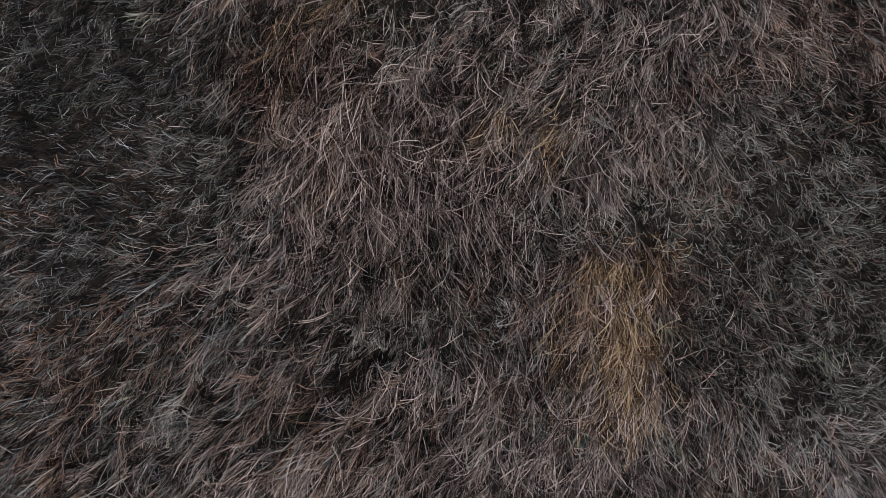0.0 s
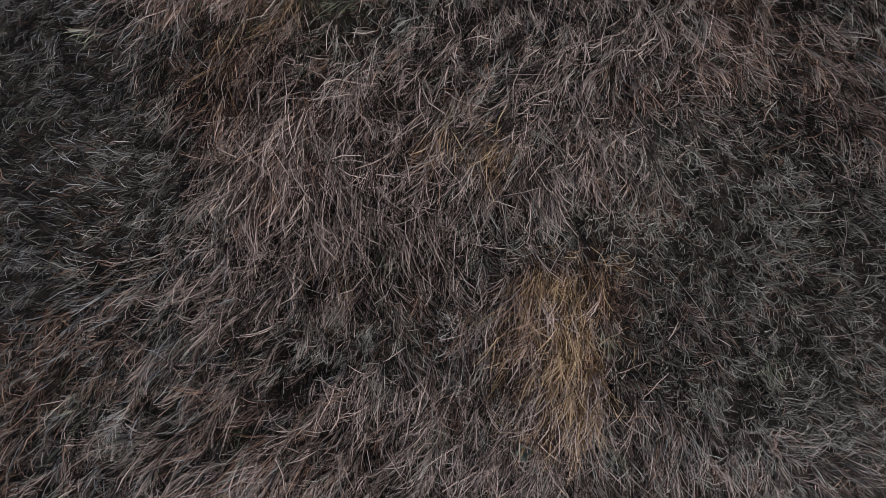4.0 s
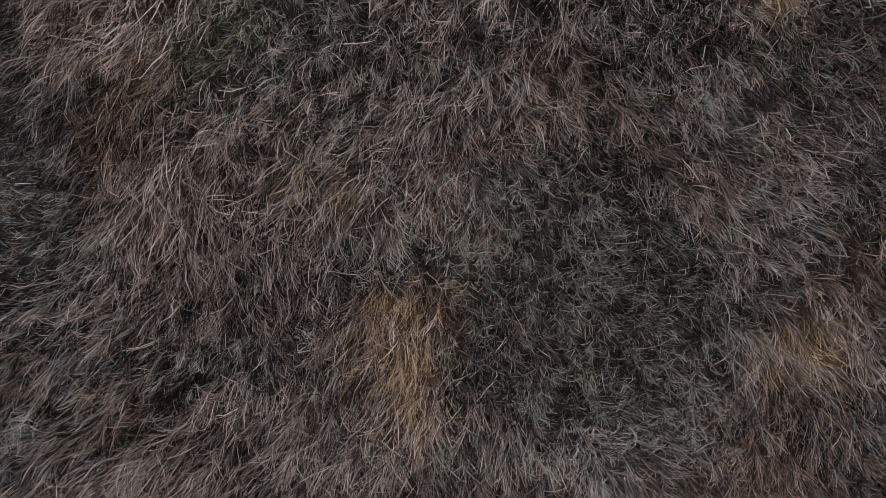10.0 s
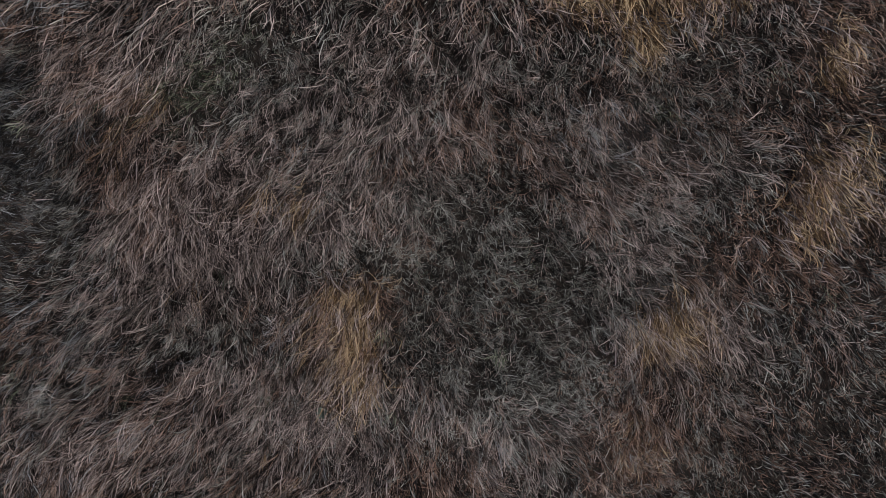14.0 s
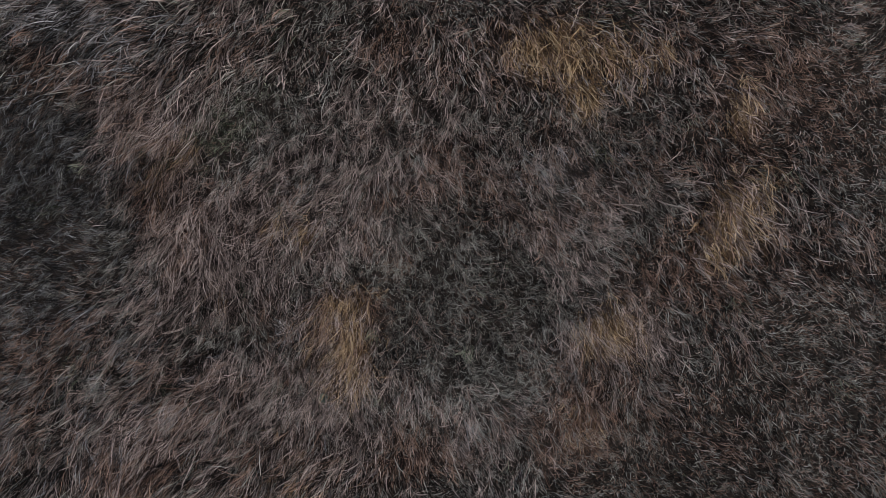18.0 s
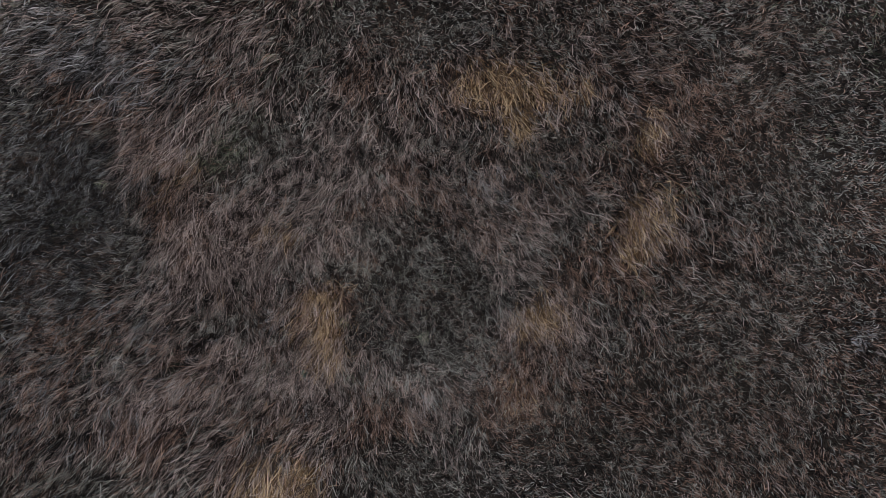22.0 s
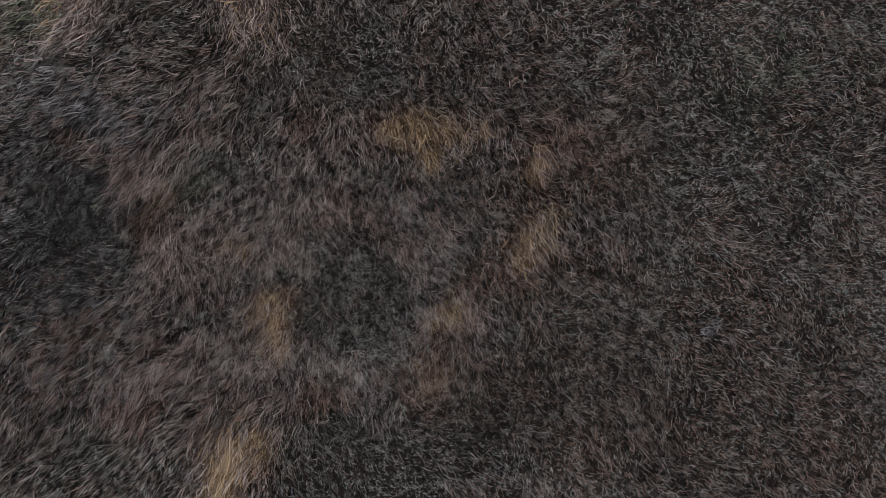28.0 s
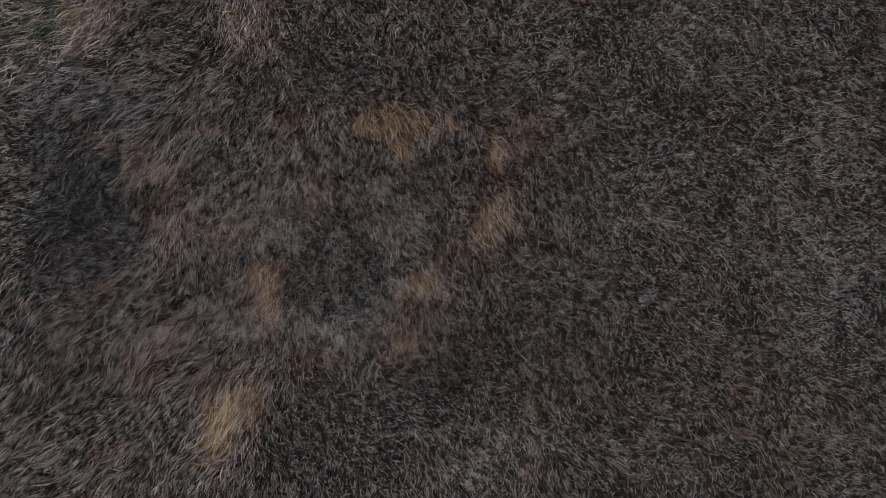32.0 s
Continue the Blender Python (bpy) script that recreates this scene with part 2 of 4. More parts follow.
patch("green", 10.13, 3.06, 0.72, 0.72, 0, 0.6)
patch("dark", 3.91, 1.85, 0.54, 0.27, 0, 0.6)
patch("dark", 7.78, 2.88, 0.45, 0.54, 0, 0.5)
patch("dark", 0.06, -0.42, 0.72, 0.25, 0, 0.6)
patch("straw", 1.07, -3.15, 0.18, 0.36, 0, 0.8)
patch("rust", 2.06, -2.15, 0.36, 0.27, 0, 0.7)
patch("dark", 2.36, -2.98, 0.54, 0.45, 0, 0.6)
patch("dark", -2.65, -3.23, 0.54, 0.36, 0, 0.6)
patch("straw", -1.29, -2.13, 0.54, 0.36, 0, 0.4)
patch("rust", -2.48, -0.95, 0.72, 0.54, 0, 0.5)
patch("dark", 2.50, -0.74, 0.72, 0.54, 0, 0.5)
patch("rust", 5.64, 0.12, 0.72, 0.36, 0, 0.6)
patch("straw", 5.64, 0.12, 0.54, 0.36, 0, 0.5)
patch("rust", 4.16, -1.92, 0.36, 0.54, 0, 0.8)
patch("dark", 6.94, -0.76, 0.54, 0.54, 0, 0.5)
patch("dark", 7.83, -1.63, 0.54, 0.36, 0, 0.5)
patch("green", 7.83, -1.63, 0.54, 0.36, 0, 0.3)
patch("dark", 4.96, -2.43, 0.90, 0.54, 0, 0.5)
patch("rust", 6.84, -3.33, 0.72, 0.36, 0, 0.5)
patch("pale", 9.51, -0.91, 0.14, 0.14, 0, 1)
patch("straw", 0.48, -3.73, 0.54, 0.96, -10, 0.8)
patch("rust", 10.72, -1.38, 2.64, 1.44, 0, 0.35)
patch("rust", 11.37, -4.08, 2.64, 0.96, 0, 0.35)
patch("tone_shift", -0.69, 4.47, 1.34, 1.01, 0, -0.18)
patch("tone_shift", 1.61, 4.47, 1.34, 1.01, 0, -0.14)
patch("tone_shift", 3.93, 4.48, 1.34, 1.01, 0, -0.14)
patch("tone_shift", -3.02, 2.75, 1.34, 1.01, 0, -0.23)
patch("tone_shift", -0.72, 2.75, 1.34, 1.01, 0, -0.18)
patch("tone_shift", -3.07, 1.02, 1.34, 1.01, 0, -0.36)
patch("tone_shift", -0.76, 1.01, 1.34, 1.01, 0, -0.14)
patch("tone_shift", 3.90, 0.99, 1.34, 1.01, 0, -0.09)
patch("tone_shift", 6.26, 4.48, 1.34, 1.01, 0, -0.09)
patch("tone_shift", 8.61, 2.73, 1.34, 1.01, 0, -0.09)
patch("tone_shift", 10.98, 2.73, 1.34, 1.01, 0, -0.14)
patch("tone_shift", 6.25, 0.98, 1.34, 1.01, 0, -0.09)
patch("tone_shift", -3.11, -0.73, 1.34, 1.01, 0, -0.18)
patch("tone_shift", -0.79, -0.74, 1.34, 1.01, 0, -0.18)
patch("tone_shift", 1.54, -0.76, 1.34, 1.01, 0, -0.09)
patch("tone_shift", -3.15, -2.49, 1.34, 1.01, 0, -0.14)
patch("tone_shift", -3.20, -4.27, 1.34, 1.01, 0, -0.14)
patch("tone_shift", 1.49, -4.32, 1.34, 1.01, 0, -0.18)
patch("tone_shift", 6.25, -0.79, 1.34, 1.01, 0, -0.09)
patch("tone_shift", 13.42, -0.83, 1.34, 1.01, 0, 0.09)
patch("tone_shift", 6.24, -2.57, 1.34, 1.01, 0, -0.14)
patch("tone_shift", 6.24, -4.38, 1.34, 1.01, 0, 0.09)
patch("tone_shift", 13.48, -4.45, 1.34, 1.01, 0, 0.09)
patch("tone_shift", -2.15, 2.87, 0.77, 0.58, 0, -0.14)
patch("tone_shift", -0.84, 2.88, 0.77, 0.58, 0, -0.23)
patch("tone_shift", -2.17, 1.89, 0.77, 0.58, 0, -0.18)
patch("tone_shift", -0.85, 1.89, 0.77, 0.58, 0, -0.09)
patch("tone_shift", 1.81, 1.90, 0.77, 0.58, 0, 0.09)
patch("tone_shift", -2.19, 0.89, 0.77, 0.58, 0, -0.41)
patch("tone_shift", -0.87, 0.89, 0.77, 0.58, 0, -0.14)
patch("tone_shift", 4.50, 2.91, 0.77, 0.58, 0, 0.14)
patch("tone_shift", 7.23, 1.92, 0.77, 0.58, 0, 0.18)
patch("tone_shift", 5.88, 0.90, 0.77, 0.58, 0, 0.09)
patch("tone_shift", -2.21, -0.11, 0.77, 0.58, 0, -0.27)
patch("tone_shift", 0.46, -0.12, 0.77, 0.58, 0, -0.18)
patch("tone_shift", -0.90, -1.13, 0.77, 0.58, 0, -0.09)
patch("tone_shift", 1.80, -2.17, 0.77, 0.58, 0, 0.09)
patch("tone_shift", 4.52, -0.12, 0.77, 0.58, 0, 0.14)
patch("tone_shift", 5.90, -0.12, 0.77, 0.58, 0, 0.09)
patch("tone_shift", 3.16, -1.15, 0.77, 0.58, 0, 0.14)
patch("tone_shift", 3.17, -2.18, 0.77, 0.58, 0, 0.18)
patch("tone_shift", 4.54, -2.19, 0.77, 0.58, 0, 0.18)
patch("tone_shift", 5.93, -2.20, 0.77, 0.58, 0, -0.09)
patch("tone_shift", 7.32, -2.21, 0.77, 0.58, 0, 0.09)
patch("tone_shift", -2.37, 1.28, 0.43, 0.32, 0, -0.32)
patch("tone_shift", -1.65, 1.29, 0.43, 0.32, 0, -0.18)
patch("tone_shift", -0.92, 1.29, 0.43, 0.32, 0, -0.14)
patch("tone_shift", -2.38, 0.74, 0.43, 0.32, 0, -0.41)
patch("tone_shift", -1.65, 0.74, 0.43, 0.32, 0, -0.36)
patch("tone_shift", -2.39, 0.19, 0.43, 0.32, 0, -0.41)
patch("tone_shift", -1.66, 0.19, 0.43, 0.32, 0, -0.32)
patch("tone_shift", -0.19, 0.19, 0.43, 0.32, 0, -0.09)
patch("tone_shift", 0.55, 1.30, 0.43, 0.32, 0, 0.14)
patch("tone_shift", 2.04, 1.31, 0.43, 0.32, 0, 0.27)
patch("tone_shift", 2.79, 1.31, 0.43, 0.32, 0, 0.14)
patch("tone_shift", 1.30, 0.75, 0.43, 0.32, 0, 0.09)
patch("tone_shift", 2.05, 0.75, 0.43, 0.32, 0, 0.14)
patch("tone_shift", 2.80, 0.76, 0.43, 0.32, 0, 0.09)
patch("tone_shift", 2.06, 0.19, 0.43, 0.32, 0, 0.18)
patch("tone_shift", 2.82, 0.20, 0.43, 0.32, 0, 0.09)
patch("tone_shift", -2.40, -0.36, 0.43, 0.32, 0, -0.09)
patch("tone_shift", -1.67, -0.36, 0.43, 0.32, 0, -0.18)
patch("tone_shift", -0.93, -0.36, 0.43, 0.32, 0, -0.09)
patch("tone_shift", -0.19, -0.37, 0.43, 0.32, 0, -0.14)
patch("tone_shift", -1.68, -0.92, 0.43, 0.32, 0, -0.14)
patch("tone_shift", -2.43, -1.48, 0.43, 0.32, 0, -0.09)
patch("tone_shift", -0.94, -1.49, 0.43, 0.32, 0, 0.09)
patch("tone_shift", 1.31, -0.37, 0.43, 0.32, 0, 0.14)
patch("tone_shift", 2.83, -0.37, 0.43, 0.32, 0, 0.14)
patch("tone_shift", 0.56, -0.93, 0.43, 0.32, 0, 0.18)
patch("tone_shift", 1.31, -0.93, 0.43, 0.32, 0, 0.09)
patch("tone_shift", 2.07, -0.94, 0.43, 0.32, 0, 0.09)
patch("tone_shift", 2.84, -0.94, 0.43, 0.32, 0, 0.18)
patch("tone_shift", 0.56, -1.50, 0.43, 0.32, 0, 0.09)
patch("tone_shift", 1.32, -1.51, 0.43, 0.32, 0, 0.18)
patch("tone_shift", 2.08, -1.51, 0.43, 0.32, 0, 0.27)
patch("tone_shift", 2.85, -1.52, 0.43, 0.32, 0, 0.36)
patch("cool", -2.30, 0.89, 0.72, 0.76, 0, 0.9)
patch("cool", -1.96, -1.37, 1.7, 1.5, 0, 0.14)
patch("cool", -2.25, -0.43, 1.0, 0.9, 0, 0.15)
patch("cool", -1.18, 1.45, 0.23, 0.23, 0, 0.4)
patch("cool", -2.68, 0.95, 0.95, 1.75, 0, 0.8)
patch("cool", -3.15, 1.41, 1.18, 1.45, 0, 0.6)
patch("cool", -2.86, 3.81, 1.68, 0.72, -20, 0.3)
patch("cool", 14.27, -0.06, 0.96, 1.20, 0, 0.25)
patch("cool", 10.15, 2.02, 0.54, 0.72, 0, 0.2)
patch("cool", -1.57, 3.30, 0.87, 0.51, -20, 0.5)
patch("tone_shift", -0.69, 4.47, 1.34, 1.01, 0, -0.1)
patch("tone_shift", 10.96, 4.48, 1.34, 1.01, 0, 0.1)
patch("tone_shift", 13.33, 4.48, 1.34, 1.01, 0, 0.1)
patch("tone_shift", 13.36, 2.73, 1.34, 1.01, 0, 0.1)
patch("tone_shift", 6.25, 0.98, 1.34, 1.01, 0, -0.1)
patch("tone_shift", 13.39, 0.95, 1.34, 1.01, 0, 0.1)
patch("tone_shift", 1.54, -0.76, 1.34, 1.01, 0, -0.1)
patch("tone_shift", 3.89, -0.77, 1.34, 1.01, 0, -0.1)
patch("tone_shift", 13.42, -0.83, 1.34, 1.01, 0, 0.15)
patch("tone_shift", 13.45, -2.64, 1.34, 1.01, 0, 0.1)
patch("tone_shift", 6.24, -4.38, 1.34, 1.01, 0, 0.1)
patch("tone_shift", 11.05, -4.43, 1.34, 1.01, 0, 0.1)
patch("tone_shift", 13.48, -4.45, 1.34, 1.01, 0, 0.1)
patch("tone_shift", -0.85, 1.89, 0.77, 0.58, 0, 0.1)
patch("tone_shift", -2.19, 0.89, 0.77, 0.58, 0, 0.15)
patch("tone_shift", 1.81, 0.89, 0.77, 0.58, 0, -0.1)
patch("tone_shift", 5.87, 1.91, 0.77, 0.58, 0, -0.1)
patch("tone_shift", 4.51, 0.90, 0.77, 0.58, 0, 0.1)
patch("tone_shift", -2.21, -0.11, 0.77, 0.58, 0, 0.15)
patch("tone_shift", -0.88, -0.12, 0.77, 0.58, 0, 0.1)
patch("tone_shift", 1.80, -0.12, 0.77, 0.58, 0, -0.1)
patch("tone_shift", -2.23, -1.13, 0.77, 0.58, 0, 0.1)
patch("tone_shift", 1.80, -1.14, 0.77, 0.58, 0, -0.1)
patch("tone_shift", -2.25, -2.15, 0.77, 0.58, 0, 0.1)
patch("tone_shift", -1.81, 1.39, 0.43, 0.32, 0, -0.1)
patch("tone_shift", -1.07, 1.39, 0.43, 0.32, 0, -0.15)
patch("tone_shift", -1.82, 0.84, 0.43, 0.32, 0, 0.2)
patch("tone_shift", -1.09, 0.28, 0.43, 0.32, 0, 0.15)
patch("tone_shift", 1.17, 0.85, 0.43, 0.32, 0, 0.1)
patch("tone_shift", 1.92, 0.85, 0.43, 0.32, 0, -0.1)
patch("tone_shift", 3.45, 0.86, 0.43, 0.32, 0, 0.15)
patch("tone_shift", 1.17, 0.28, 0.43, 0.32, 0, 0.15)
patch("tone_shift", -1.09, -0.28, 0.43, 0.32, 0, -0.1)
patch("tone_shift", -1.85, -0.85, 0.43, 0.32, 0, 0.1)
patch("tone_shift", -1.10, -0.85, 0.43, 0.32, 0, 0.1)
patch("tone_shift", -1.11, -1.43, 0.43, 0.32, 0, -0.1)
patch("tone_shift", 0.41, -1.44, 0.43, 0.32, 0, 0.1)
patch("tone_shift", 1.93, -0.29, 0.43, 0.32, 0, -0.1)
patch("tone_shift", 1.17, -0.86, 0.43, 0.32, 0, -0.1)
patch("tone_shift", 1.94, -0.86, 0.43, 0.32, 0, -0.15)
patch("tone_shift", 2.71, -0.87, 0.43, 0.32, 0, -0.1)
patch("tone_shift", 3.49, -0.87, 0.43, 0.32, 0, 0.15)
patch("tone_shift", 1.17, -1.44, 0.43, 0.32, 0, -0.1)
patch("tone_shift", 3.50, -1.45, 0.43, 0.32, 0, 0.25)
patch("rust", 1.36, -0.82, 0.17, 0.35, 0, 0.8)
patch("rust", 1.45, -0.29, 0.25, 0.15, 0, 0.9)
patch("cool", -2.48, -0.43, 0.83, 0.62, 0, 0.3)
patch("cool", -3.58, -1.75, 1.32, 1.44, 0, 0.25)
patch("dark", -2.14, -3.52, 0.84, 0.72, 0, 0.4)
patch("dark", 2.34, -3.99, 1.32, 0.72, 0, 0.4)
patch("tone_shift", -0.65, 4.54, 1.30, 0.98, 0, -0.06)
patch("tone_shift", -2.90, 2.88, 1.30, 0.98, 0, -0.06)
patch("tone_shift", -0.68, 2.88, 1.30, 0.98, 0, 0.06)
patch("tone_shift", 1.56, 2.87, 1.30, 0.98, 0, -0.06)
patch("tone_shift", 3.80, 2.87, 1.30, 0.98, 0, -0.06)
patch("tone_shift", -2.94, 1.20, 1.30, 0.98, 0, 0.11)
patch("tone_shift", -0.71, 1.20, 1.30, 0.98, 0, 0.06)
patch("tone_shift", 6.07, 4.55, 1.30, 0.98, 0, 0.06)
patch("tone_shift", 8.34, 4.55, 1.30, 0.98, 0, 0.06)
patch("tone_shift", 10.62, 4.56, 1.30, 0.98, 0, 0.17)
patch("tone_shift", 12.91, 4.56, 1.30, 0.98, 0, 0.17)
patch("tone_shift", 8.34, 2.87, 1.30, 0.98, 0, 0.06)
patch("tone_shift", 10.64, 2.86, 1.30, 0.98, 0, 0.11)
patch("tone_shift", 12.94, 2.86, 1.30, 0.98, 0, 0.11)
patch("tone_shift", 6.07, 1.17, 1.30, 0.98, 0, -0.06)
patch("tone_shift", 8.35, 1.16, 1.30, 0.98, 0, 0.11)
patch("tone_shift", 10.65, 1.16, 1.30, 0.98, 0, 0.06)
patch("tone_shift", 12.97, 1.15, 1.30, 0.98, 0, 0.17)
patch("tone_shift", -2.98, -0.49, 1.30, 0.98, 0, 0.06)
patch("tone_shift", 3.78, -0.53, 1.30, 0.98, 0, -0.06)
patch("tone_shift", 1.49, -2.23, 1.30, 0.98, 0, -0.06)
patch("tone_shift", 3.77, -2.25, 1.30, 0.98, 0, 0.06)
patch("tone_shift", -3.07, -3.91, 1.30, 0.98, 0, -0.06)
patch("tone_shift", -0.81, -3.94, 1.30, 0.98, 0, 0.06)
patch("tone_shift", 1.47, -3.96, 1.30, 0.98, 0, -0.06)
patch("tone_shift", 3.76, -3.98, 1.30, 0.98, 0, 0.11)
patch("tone_shift", 8.36, -0.55, 1.30, 0.98, 0, 0.06)
patch("tone_shift", 10.67, -0.57, 1.30, 0.98, 0, 0.06)
patch("tone_shift", 13.00, -0.58, 1.30, 0.98, 0, 0.17)
patch("tone_shift", 10.69, -2.30, 1.30, 0.98, 0, 0.06)
patch("tone_shift", 13.03, -2.32, 1.30, 0.98, 0, 0.17)
patch("tone_shift", 6.06, -4.01, 1.30, 0.98, 0, 0.22)
patch("tone_shift", 8.38, -4.03, 1.30, 0.98, 0, 0.17)
patch("tone_shift", 10.71, -4.06, 1.30, 0.98, 0, 0.11)
patch("tone_shift", 13.06, -4.08, 1.30, 0.98, 0, 0.11)
patch("tone_shift", -0.46, 2.20, 0.62, 0.47, 0, 0.06)
patch("tone_shift", 0.60, 2.21, 0.62, 0.47, 0, 0.06)
patch("tone_shift", -0.48, 1.40, 0.62, 0.47, 0, -0.06)
patch("tone_shift", 0.60, 1.40, 0.62, 0.47, 0, -0.06)
patch("tone_shift", 1.67, 1.41, 0.62, 0.47, 0, -0.06)
patch("tone_shift", -1.56, 0.59, 0.62, 0.47, 0, -0.06)
patch("tone_shift", -0.49, 0.59, 0.62, 0.47, 0, 0.11)
patch("tone_shift", 0.59, 0.59, 0.62, 0.47, 0, -0.11)
patch("tone_shift", 1.67, 0.59, 0.62, 0.47, 0, 0.06)
patch("tone_shift", 3.85, 2.22, 0.62, 0.47, 0, -0.06)
patch("tone_shift", 4.94, 2.23, 0.62, 0.47, 0, -0.06)
patch("tone_shift", 6.04, 2.23, 0.62, 0.47, 0, 0.11)
patch("tone_shift", 2.76, 1.41, 0.62, 0.47, 0, -0.06)
patch("tone_shift", 3.85, 1.41, 0.62, 0.47, 0, 0.11)
patch("tone_shift", 4.95, 1.41, 0.62, 0.47, 0, 0.06)
patch("tone_shift", 2.76, 0.59, 0.62, 0.47, 0, -0.06)
patch("tone_shift", 3.86, 0.59, 0.62, 0.47, 0, 0.22)
patch("tone_shift", 4.96, 0.59, 0.62, 0.47, 0, 0.11)
patch("tone_shift", 6.08, 0.59, 0.62, 0.47, 0, 0.06)
patch("tone_shift", -1.58, -0.22, 0.62, 0.47, 0, 0.06)
patch("tone_shift", -0.50, -0.22, 0.62, 0.47, 0, -0.11)
patch("tone_shift", 0.58, -0.22, 0.62, 0.47, 0, -0.06)
patch("tone_shift", 1.67, -0.22, 0.62, 0.47, 0, 0.06)
patch("tone_shift", -0.51, -1.04, 0.62, 0.47, 0, 0.06)
patch("tone_shift", 0.57, -1.05, 0.62, 0.47, 0, -0.06)
patch("tone_shift", -1.61, -1.86, 0.62, 0.47, 0, -0.06)
patch("tone_shift", -0.53, -1.87, 0.62, 0.47, 0, -0.06)
patch("tone_shift", 3.87, -0.23, 0.62, 0.47, 0, 0.17)
patch("tone_shift", 4.98, -0.23, 0.62, 0.47, 0, 0.11)
patch("tone_shift", 6.09, -0.24, 0.62, 0.47, 0, 0.17)
patch("tone_shift", 3.87, -1.06, 0.62, 0.47, 0, 0.17)
patch("tone_shift", 4.99, -1.07, 0.62, 0.47, 0, -0.06)
patch("tone_shift", 6.11, -1.07, 0.62, 0.47, 0, 0.22)
patch("tone_shift", 2.77, -1.89, 0.62, 0.47, 0, 0.11)
patch("tone_shift", 3.88, -1.90, 0.62, 0.47, 0, 0.28)
patch("tone_shift", 5.00, -1.91, 0.62, 0.47, 0, 0.06)
patch("tone_shift", 6.13, -1.92, 0.62, 0.47, 0, 0.11)
patch("tone_shift", -2.42, 1.24, 0.43, 0.32, 0, 0.11)
patch("tone_shift", -1.70, 1.24, 0.43, 0.32, 0, 0.17)
patch("tone_shift", -0.97, 1.25, 0.43, 0.32, 0, -0.17)
patch("tone_shift", -0.24, 1.25, 0.43, 0.32, 0, 0.17)
patch("tone_shift", -2.44, 0.69, 0.43, 0.32, 0, 0.11)
patch("tone_shift", -0.98, 0.70, 0.43, 0.32, 0, 0.17)
patch("tone_shift", -0.24, 0.70, 0.43, 0.32, 0, 0.17)
patch("tone_shift", -2.45, 0.14, 0.43, 0.32, 0, 0.28)
patch("tone_shift", -1.72, 0.15, 0.43, 0.32, 0, 0.11)
patch("tone_shift", 0.50, 1.25, 0.43, 0.32, 0, -0.06)
patch("tone_shift", 1.24, 1.26, 0.43, 0.32, 0, 0.06)
patch("tone_shift", 1.99, 1.26, 0.43, 0.32, 0, 0.06)
patch("tone_shift", 2.74, 1.27, 0.43, 0.32, 0, 0.11)
patch("tone_shift", 1.24, 0.71, 0.43, 0.32, 0, 0.06)
patch("tone_shift", 1.99, 0.71, 0.43, 0.32, 0, 0.28)
patch("tone_shift", 2.75, 0.71, 0.43, 0.32, 0, 0.17)
patch("tone_shift", 0.50, 0.15, 0.43, 0.32, 0, 0.06)
patch("tone_shift", 1.25, 0.15, 0.43, 0.32, 0, 0.11)
patch("tone_shift", 2.00, 0.15, 0.43, 0.32, 0, 0.22)
patch("tone_shift", 2.76, 0.15, 0.43, 0.32, 0, 0.11)
patch("tone_shift", -2.46, -0.41, 0.43, 0.32, 0, 0.17)
patch("tone_shift", -1.72, -0.41, 0.43, 0.32, 0, 0.11)
patch("tone_shift", -0.24, -0.41, 0.43, 0.32, 0, 0.11)
patch("tone_shift", -0.99, -0.97, 0.43, 0.32, 0, 0.11)
patch("tone_shift", -0.25, -0.97, 0.43, 0.32, 0, 0.06)
patch("tone_shift", -2.48, -1.53, 0.43, 0.32, 0, -0.22)
patch("tone_shift", -1.74, -1.53, 0.43, 0.32, 0, -0.17)
patch("tone_shift", -1.00, -1.54, 0.43, 0.32, 0, 0.17)
patch("tone_shift", 0.50, -0.41, 0.43, 0.32, 0, 0.06)
patch("tone_shift", 1.26, -0.41, 0.43, 0.32, 0, 0.06)
patch("tone_shift", 2.01, -0.41, 0.43, 0.32, 0, 0.22)
patch("tone_shift", 2.77, -0.42, 0.43, 0.32, 0, 0.17)
patch("tone_shift", 0.51, -0.98, 0.43, 0.32, 0, 0.11)
patch("tone_shift", 1.26, -0.98, 0.43, 0.32, 0, 0.06)
patch("tone_shift", 2.02, -0.98, 0.43, 0.32, 0, 0.22)
patch("tone_shift", 2.79, -0.99, 0.43, 0.32, 0, 0.11)
patch("tone_shift", 0.51, -1.55, 0.43, 0.32, 0, 0.17)
patch("tone_shift", 1.27, -1.55, 0.43, 0.32, 0, 0.22)
patch("tone_shift", 2.03, -1.56, 0.43, 0.32, 0, 0.17)
patch("tone_shift", 2.80, -1.56, 0.43, 0.32, 0, 0.28)
patch("rust", 4.20, -2.13, 0.28, 0.41, 0, 0.7)
patch("rust", 4.23, -1.86, 0.28, 0.33, 0, 0.7)
patch("rust", 5.86, 0.18, 0.48, 0.28, 0, 0.6)
patch("cool", 4.25, 1.52, 0.50, 0.22, 0, 0.4)
patch("dark", 2.94, -0.16, 0.55, 0.28, 0, 0.4)
patch("tone_shift", -2.98, 4.47, 1.34, 1.01, 0, 0.05)
patch("tone_shift", 3.93, 4.48, 1.34, 1.01, 0, 0.05)
patch("tone_shift", -0.72, 2.75, 1.34, 1.01, 0, 0.05)
patch("tone_shift", 3.91, 2.74, 1.34, 1.01, 0, -0.05)
